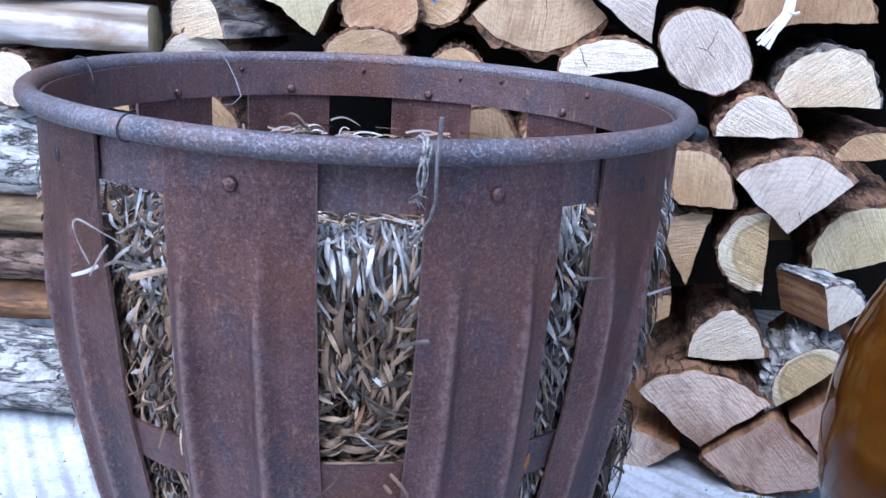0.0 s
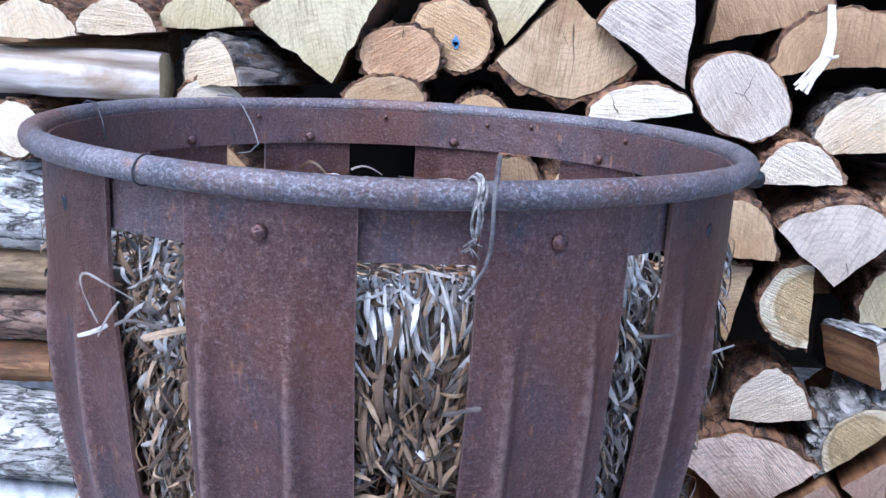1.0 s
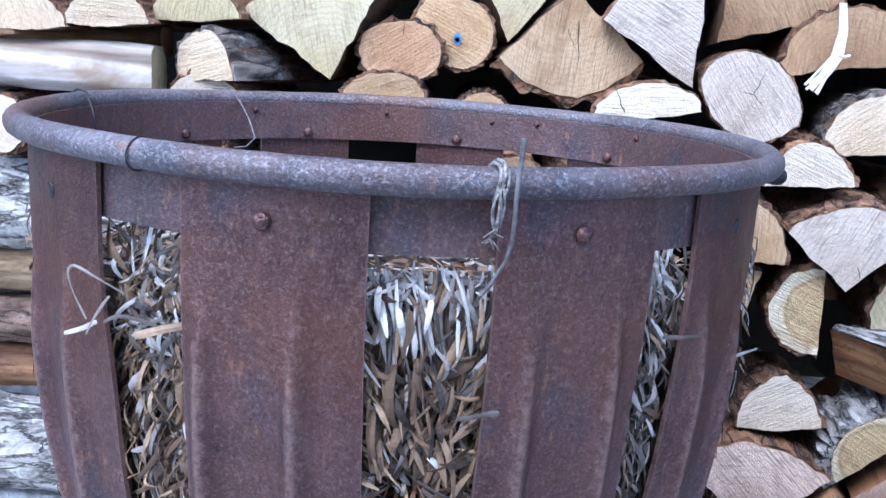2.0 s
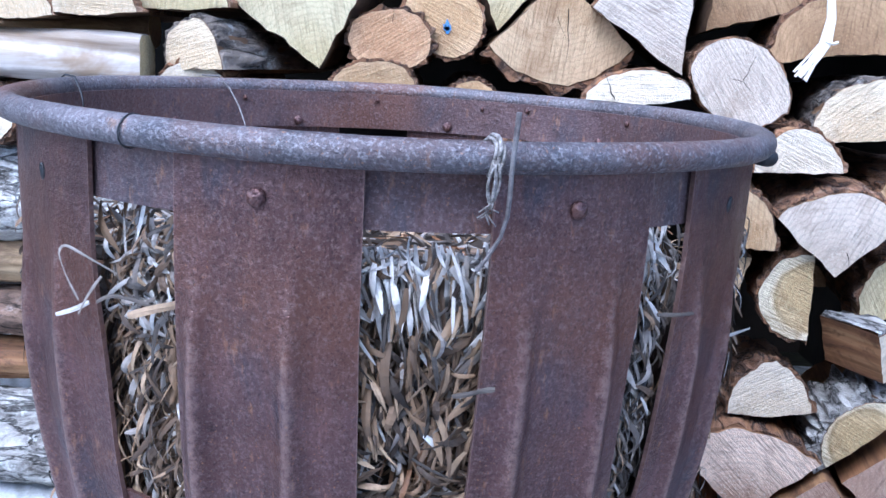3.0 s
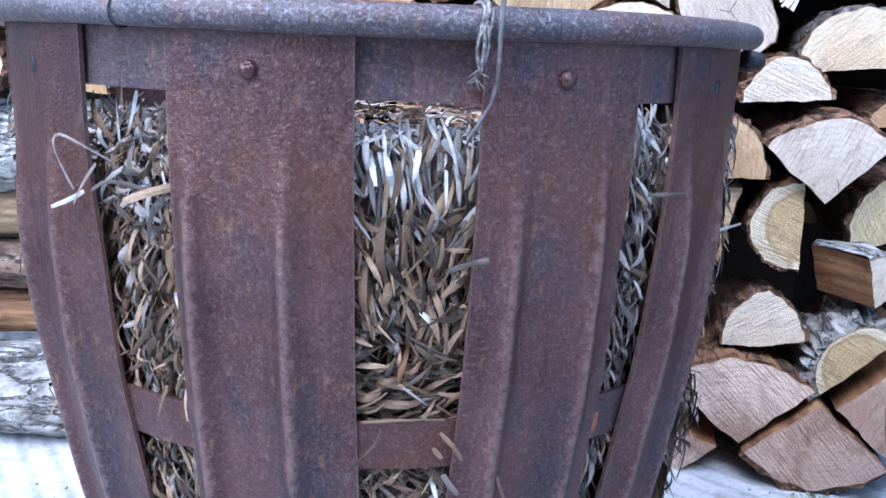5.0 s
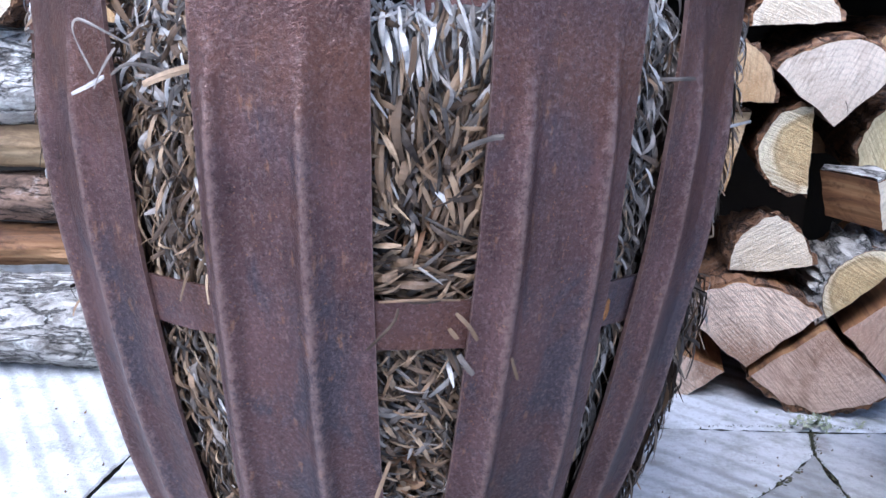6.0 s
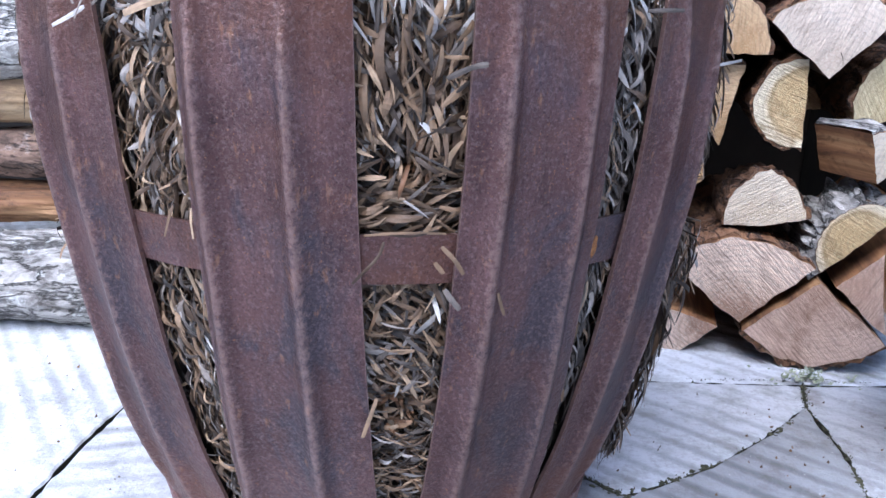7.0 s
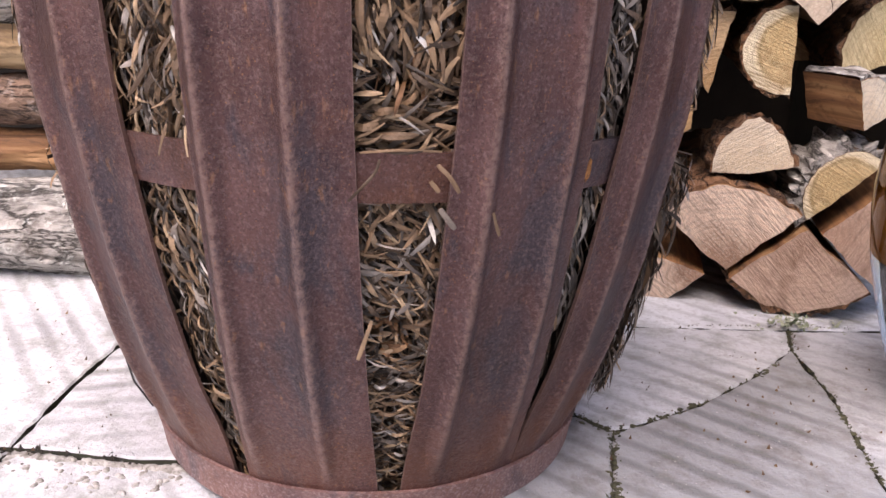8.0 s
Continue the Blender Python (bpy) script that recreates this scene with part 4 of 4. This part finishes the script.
curve_on("tan", 0.0016, (-89.2, 0.224, -0.004), (-84.0, 0.2262, -0.002), (-78.4, 0.2245, -0.004))
curve_on("tan", 0.0014, (-88.4, 0.226, -0.004), (-83.0, 0.2235, -0.002), (-79.4, 0.2265, -0.004))
curve_on("grey", 0.0024, (-51.0, 0.318, -0.004), (-49.0, 0.3185, 0.002), (-46.6, 0.3185, 0.0045))
curve_on("bleached", 0.0022, (-27.0, 0.290, 0.000), (-24.5, 0.291, 0.005), (-22.5, 0.292, 0.010))
# the beard of straw that hangs out low on the basket's flanks
for k in range(900):
    right = rng.random() < 0.86
    a = rng.gauss(-17, 6) if right else rng.uniform(-168, -152)
    z = 0.045 + 0.26 * rng.random() ** (1.6 if right else 1.0)
    if -27 < a < -8 or a < -150:
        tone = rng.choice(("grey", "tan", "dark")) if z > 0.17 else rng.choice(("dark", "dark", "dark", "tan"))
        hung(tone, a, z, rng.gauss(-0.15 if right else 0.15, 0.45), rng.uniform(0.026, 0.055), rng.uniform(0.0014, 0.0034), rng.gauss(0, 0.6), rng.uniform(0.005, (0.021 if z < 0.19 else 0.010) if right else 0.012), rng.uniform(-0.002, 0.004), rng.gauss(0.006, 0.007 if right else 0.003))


def bundle(name, tone, material, label):
    verts, faces = [], []
    for rows in BLADES[tone]:
        base = len(verts)
        verts += [tuple(v) for v in rows]
        for k in range(len(rows) // 3 - 1):
            b = base + 3 * k
            faces += [(b, b + 1, b + 4, b + 3), (b + 1, b + 2, b + 5, b + 4)]
    tagged(part(name, (verts, [], faces), material), label, "straw", kind="stuff")


bundle("straw_russet", "russet", STRAW_RUSSET, "russet brown straw blades in the packing")
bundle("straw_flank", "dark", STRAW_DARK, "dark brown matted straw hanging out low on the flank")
bundle("straw", "tan", STRAW, "dry brown and tan straw packed behind the staves")
bundle("straw_grey", "grey", STRAW_GREY, "dull grey weathered straw packed behind the staves")
bundle("straw_top", "bleached", STRAW_TOP, "pale sun-bleached straw at the top of the packing, brightened for light from above")

# amber glass vessel on the paving
vessel = tagged(new("glass_vessel"), "large clear glass vessel with amber-orange filling, on the paving", "glass vessel")
vessel.location = (0.448, 0.0, 0.0)


def turned(profile, segments=64):
    bm = bmesh.new()
    rings = []
    for r, z in profile:
        rings.append([bm.verts.new((r * math.cos(math.tau * k / segments), r * math.sin(math.tau * k / segments), z)) for k in range(segments)])
    for a, b in zip(rings, rings[1:]):
        for k in range(segments):
            bm.faces.new((a[k], a[(k + 1) % segments], b[(k + 1) % segments], b[k]))
    bm.faces.new(rings[0]), bm.faces.new(rings[-1])
    return bm


def curve_profile(points, count=36):
    zs, rs = [p[1] for p in points], [p[0] for p in points]
    out = []
    for k in range(count):
        z = zs[0] + (zs[-1] - zs[0]) * k / (count - 1)
        out.append((float(np.mean([np.interp(z + d, zs, rs) for d in (-0.01, 0, 0.01)])), z))
    return out


OUTER = [(0.060, 0.001), (0.072, 0.03), (0.086, 0.07), (0.097, 0.11), (0.102, 0.15), (0.100, 0.19), (0.093, 0.23), (0.078, 0.27), (0.058, 0.30), (0.035, 0.32)]
smooth(part("glass_body", turned(curve_profile(OUTER)), glass("clear_glass", (0.30, 0.31, 0.34), 0.02), vessel, "thick clear glass body"), 60)
INNER = [(r - 0.009, z) for r, z in OUTER if z > 0.08 and z < 0.31]
smooth(part("amber_filling", turned(curve_profile(INNER)), amber(), vessel, "amber-orange filling"), 60)

# wires, cord and small things on the rim
tie = tagged(new("wire_tie"), "bent grey wire and frayed cord tied round the rim", "wire tie")


def on_rim(a, r, z):
    return (r * math.cos(radians(a)), r * math.sin(radians(a)), z)


smooth(part("wire", tube([on_rim(-75.6, 0.2105, 0.404), on_rim(-75.7, 0.2105, 0.396), on_rim(-75.9, 0.2108, 0.386), on_rim(-75.7, 0.2085, 0.374), on_rim(-75.5, 0.2055, 0.366), on_rim(-76.0, 0.2045, 0.358), on_rim(-77.3, 0.2045, 0.350), on_rim(-78.3, 0.204, 0.345)], 0.0009, 7, False, None, 0.3), WIRE, tie, "bent grey wire"), 60)
knot = bmesh.new()
for k, (da, dz, rad) in enumerate(((-1.4, 0.0, 0.0070), (-1.0, 0.001, 0.0072), (-0.6, -0.001, 0.0070))):
    loop = []
    for j in range(15):
        q = math.tau * j / 14
        loop.append(on_rim(-76.2 + da + 0.25 * math.sin(2 * q), 0.2025 + rad * math.cos(q), RIM_Z + dz + rad * math.sin(q)))
    tube(loop, 0.0007, 6, False, knot, 0.6)
for da, end, bow in ((-1.3, 0.371, 0.7), (-1.0, 0.370, -0.8), (-0.8, 0.372, 0.5), (-1.1, 0.369, 0.2)):
    tube([on_rim(-76.4 + da + bow * math.sin(f * 3.1) * 0.8, 0.2096 - 0.003 * f, 0.386 + (end - 0.386) * f) for f in (0, 0.25, 0.5, 0.75, 1)], 0.0006, 6, False, knot, 0.7)
for j in range(7):
    a, z = -77.6 + rng.uniform(-0.5, 0.5), 0.371 + rng.uniform(-0.002, 0.003)
    tube([on_rim(a, 0.2072, z), on_rim(a + rng.uniform(-0.5, 0.5), 0.2078, z - 0.002), on_rim(a + rng.uniform(-1.1, 0.9), 0.2074, z - rng.uniform(0.003, 0.007))], 0.0003, 5, False, knot)
part("cord", knot, CORD, tie, "frayed pale cord").data.shade_smooth()


def rim_wire(points, radius, label):
    ob = part("loose_wire", tube(points, radius, 6), BLACK if "black" in label else WIRE)
    ob.data.shade_smooth()
    tagged(ob, label, "wire")


rim_wire([on_rim(-116.5 + 0.2 * math.sin(q), 0.2025 + 0.0068 * math.cos(q), RIM_Z + 0.0066 * math.sin(q)) for q in (math.tau * k / 16 for k in range(17))], 0.0004, "thin black wire wound round the rim")
rim_wire([(-0.150, 0.145, 0.394), (-0.139, 0.150, 0.3935), (-0.128, 0.138, 0.386), (-0.118, 0.125, 0.374), (-0.112, 0.118, 0.362), (-0.117, 0.112, 0.356), (-0.125, 0.110, 0.355)], 0.0006, "thin grey wire hanging inside the rim")
rim_wire([(-0.212, 0.035, 0.388), (-0.204, 0.034, 0.3945), (-0.195, 0.026, 0.394), (-0.188, 0.018, 0.384), (-0.184, 0.012, 0.372)], 0.0006, "thin black wire hooked over the rim")
rim_wire([(-0.185, -0.055, 0.352), (-0.178, -0.03, 0.372), (-0.165, -0.02, 0.362), (-0.150, -0.015, 0.350)], 0.0006, "thin black wire sticking out of the straw")

rim_wire([(-0.152, -0.012, 0.082), (-0.163, -0.012, 0.066), (-0.164, -0.016, 0.045), (-0.157, -0.022, 0.026), (-0.143, -0.030, 0.012)], 0.0008, "thin black wire bent out of the basket's side")
rim_wire([(-0.166, 0.0, 0.118), (-0.178, -0.002, 0.110), (-0.180, -0.004, 0.092), (-0.172, -0.008, 0.085), (-0.160, -0.012, 0.086)], 0.0006, "thin black wire looped low on the basket")

grip = tube([on_rim(-7, 0.206, 0.376), on_rim(-5, 0.214, 0.3745), on_rim(-1, 0.2185, 0.373), on_rim(12, 0.2185, 0.372), on_rim(16, 0.214, 0.373), on_rim(18, 0.206, 0.375)], 0.0052, 12)
part("handle", grip, BLACK, basket, "blackened tubular side handle").data.shade_smooth()

# torn white splinter hanging from an upper log
splinter = tagged(new("wood_splinter"), "torn white wood splinter hanging from a log", "splinter")
for k in range(9):
    dx = (k - 4) * 0.0011
    pts = [(0.357 + dx * 0.5, 0.268, 0.492), (0.360 + dx * 0.7, 0.266, 0.468), (0.357 + dx, 0.264, 0.447), (0.347 + dx * 1.3, 0.262, 0.431 + rng.uniform(-0.003, 0.003)), (0.339 + dx * 1.5, 0.262, 0.420 + rng.uniform(-0.006, 0.004))]
    part("fibre", tube(pts, 0.0012, 5, False, None, 0.5), CREAM, splinter)
part("fibre", tube([(0.356, 0.264, 0.449), (0.363, 0.262, 0.447), (0.367, 0.262, 0.4485)], 0.0013, 5, False, None, 0.4), CREAM, splinter)

# a small plant in the joint below the stack
plant = []
verts, faces = [], []
for k in range(130):
    a, r = rng.uniform(0, math.tau), abs(rng.gauss(0, 0.014))
    p = Vector((0.366 + r * 1.5 * math.cos(a), 0.146 + r * 0.7 * math.sin(a), 0.002 + max(0, 0.011 - r * 0.45) * rng.random()))
    w = Vector((rng.gauss(0, 1), rng.gauss(0, 1), rng.gauss(0.3, 0.5))).normalized()
    sd = w.cross(Vector((rng.gauss(0, 0.4), rng.gauss(0, 0.4), 1))).normalized()
    l, b = rng.uniform(0.003, 0.0065), len(verts)
    verts += [tuple(p - w * l * 0.5), tuple(p + sd * l * 0.35), tuple(p + w * l * 0.5 + Vector((0, 0, 0.001))), tuple(p - sd * l * 0.35)]
    faces.append((b, b + 1, b + 2, b + 3))
clump = part("small_plant", (verts, [], faces), MOSS)
tagged(clump, "small pale green plant growing in the paving joint", "plant", kind="stuff")

# moss and crumbs in the joints
def along(points, count, spread):
    out = []
    for _ in range(count):
        k = rng.randrange(len(points) - 1)
        p = Vector(points[k]).lerp(Vector(points[k + 1]), rng.random())
        out.append(Vector((p.x + rng.gauss(0, spread), p.y + rng.gauss(0, spread), 0.0)))
    return out


def scatter(name, material, places, low, high, label, category):
    verts, faces = [], []
    for p in places:
        size, b = rng.uniform(low, high), len(verts)
        q = rng.uniform(0, math.tau)
        tip = p + Vector((rng.gauss(0, 0.4) * size, rng.gauss(0, 0.4) * size, size * rng.uniform(0.3, 0.8)))
        for j in range(4):
            a = q + math.tau * j / 4
            verts.append(tuple(p + Vector((math.cos(a) * size * rng.uniform(0.4, 0.7), math.sin(a) * size * rng.uniform(0.4, 0.7), -0.001))))
        verts.append(tuple(tip))
        faces += [(b + j, b + (j + 1) % 4, b + 4) for j in range(4)]
    tagged(part(name, (verts, [], faces), material), label, category, kind="stuff")


JOINTS = [[(0.145, -0.013), (0.166, -0.035), (0.155, -0.09), (0.148, -0.15)], [(0.166, -0.035), (0.239, 0.005), (0.292, 0.047)], [(0.358, 0.138), (0.345, 0.099), (0.343, 0.021), (0.323, -0.092)], [(0.26, 0.146), (0.42, 0.146)]]
places = []
for line, count, spread in zip(JOINTS, (200, 40, 200, 110), (0.0022, 0.0018, 0.0022, 0.0018)):
    places += along(line, count, spread)
scatter("moss", MOSS_DARK, places, 0.0008, 0.0024, "dark green moss in the paving joints", "moss")
places = along([(-0.36, -0.062), (-0.224, -0.062), (-0.14, -0.076)], 70, 0.003) + along([(-0.224, -0.062), (-0.24, -0.12)], 30, 0.003)
scatter("joint_crumbs", SHADE_AND_CRUMBS, places, 0.0008, 0.0024, "dark crumbs of earth in the paving joints", "debris")
places = [Vector((rng.uniform(0.15, 0.40), rng.uniform(-0.12, 0.13), 0.001)) for _ in range(60)] + [Vector((rng.uniform(-0.36, -0.16), rng.uniform(-0.1, 0.19), 0.001)) for _ in range(40)]
scatter("wood_crumbs", SPLIT, places, 0.0008, 0.0026, "small brown crumbs of wood on the slabs", "debris")


def lumps(name, material, places, low, high, label, category):
    """Rounded stones, each an uneven squashed ball."""
    shape = bmesh.new()
    bmesh.ops.create_icosphere(shape, subdivisions=2, radius=1)
    ball, tris = [v.co.copy() for v in shape.verts], [[v.index for v in f.verts] for f in shape.faces]
    shape.free()
    verts, faces = [], []
    for p in places:
        b, size, turn = len(verts), rng.uniform(low, high), rng.uniform(0, math.tau)
        stretch, shift = rng.uniform(0.5, 0.9), Vector((rng.uniform(0, 50), 0, 0))
        for v in ball:
            w = v * size * (1 + 0.5 * noise.noise(v * 1.6 + shift))
            x, y = w.x, w.y * stretch
            verts.append((p.x + x * math.cos(turn) - y * math.sin(turn), p.y + x * math.sin(turn) + y * math.cos(turn), p.z + w.z * 0.45))
        faces += [[b + k for k in f] for f in tris]
    ob = part(name, (verts, [], faces), material)
    ob.data.shade_smooth()
    tagged(ob, label, category, kind="stuff")


places = along([(-0.36, -0.066), (-0.224, -0.0635), (-0.14, -0.0765), (-0.10, -0.082)], 240, 0.0016) + along([(-0.224, -0.068), (-0.24, -0.14)], 60, 0.003)
lumps("joint_mortar", CHIPS, [p + Vector((0, 0, -0.0052)) for p in places], 0.002, 0.0050, "pale crumbled mortar filling the paving joint", "mortar")
places = along([(-0.30, -0.078), (-0.12, -0.095)], 90, 0.008)
lumps("stone_chips", CHIPS, [p + Vector((0, 0, -0.004)) for p in places], 0.001, 0.003, "small pale stone chips beside the joint", "rubble")
places = along([(0.15, -0.02), (0.166, -0.035), (0.155, -0.09), (0.151, -0.13)], 70, 0.0018) + along([(0.166, -0.035), (0.20, -0.018), (0.235, 0.005)], 30, 0.0018) + along([(0.30, 0.052), (0.325, 0.075)], 16, 0.002) + along([(0.343, 0.021), (0.323, -0.092)], 45, 0.0014)
lumps("moss_cushions", MOSS_DARK, [p + Vector((0, 0, -0.0004)) for p in places], 0.0010, 0.0028, "low dark moss cushions along the paving joints", "moss")
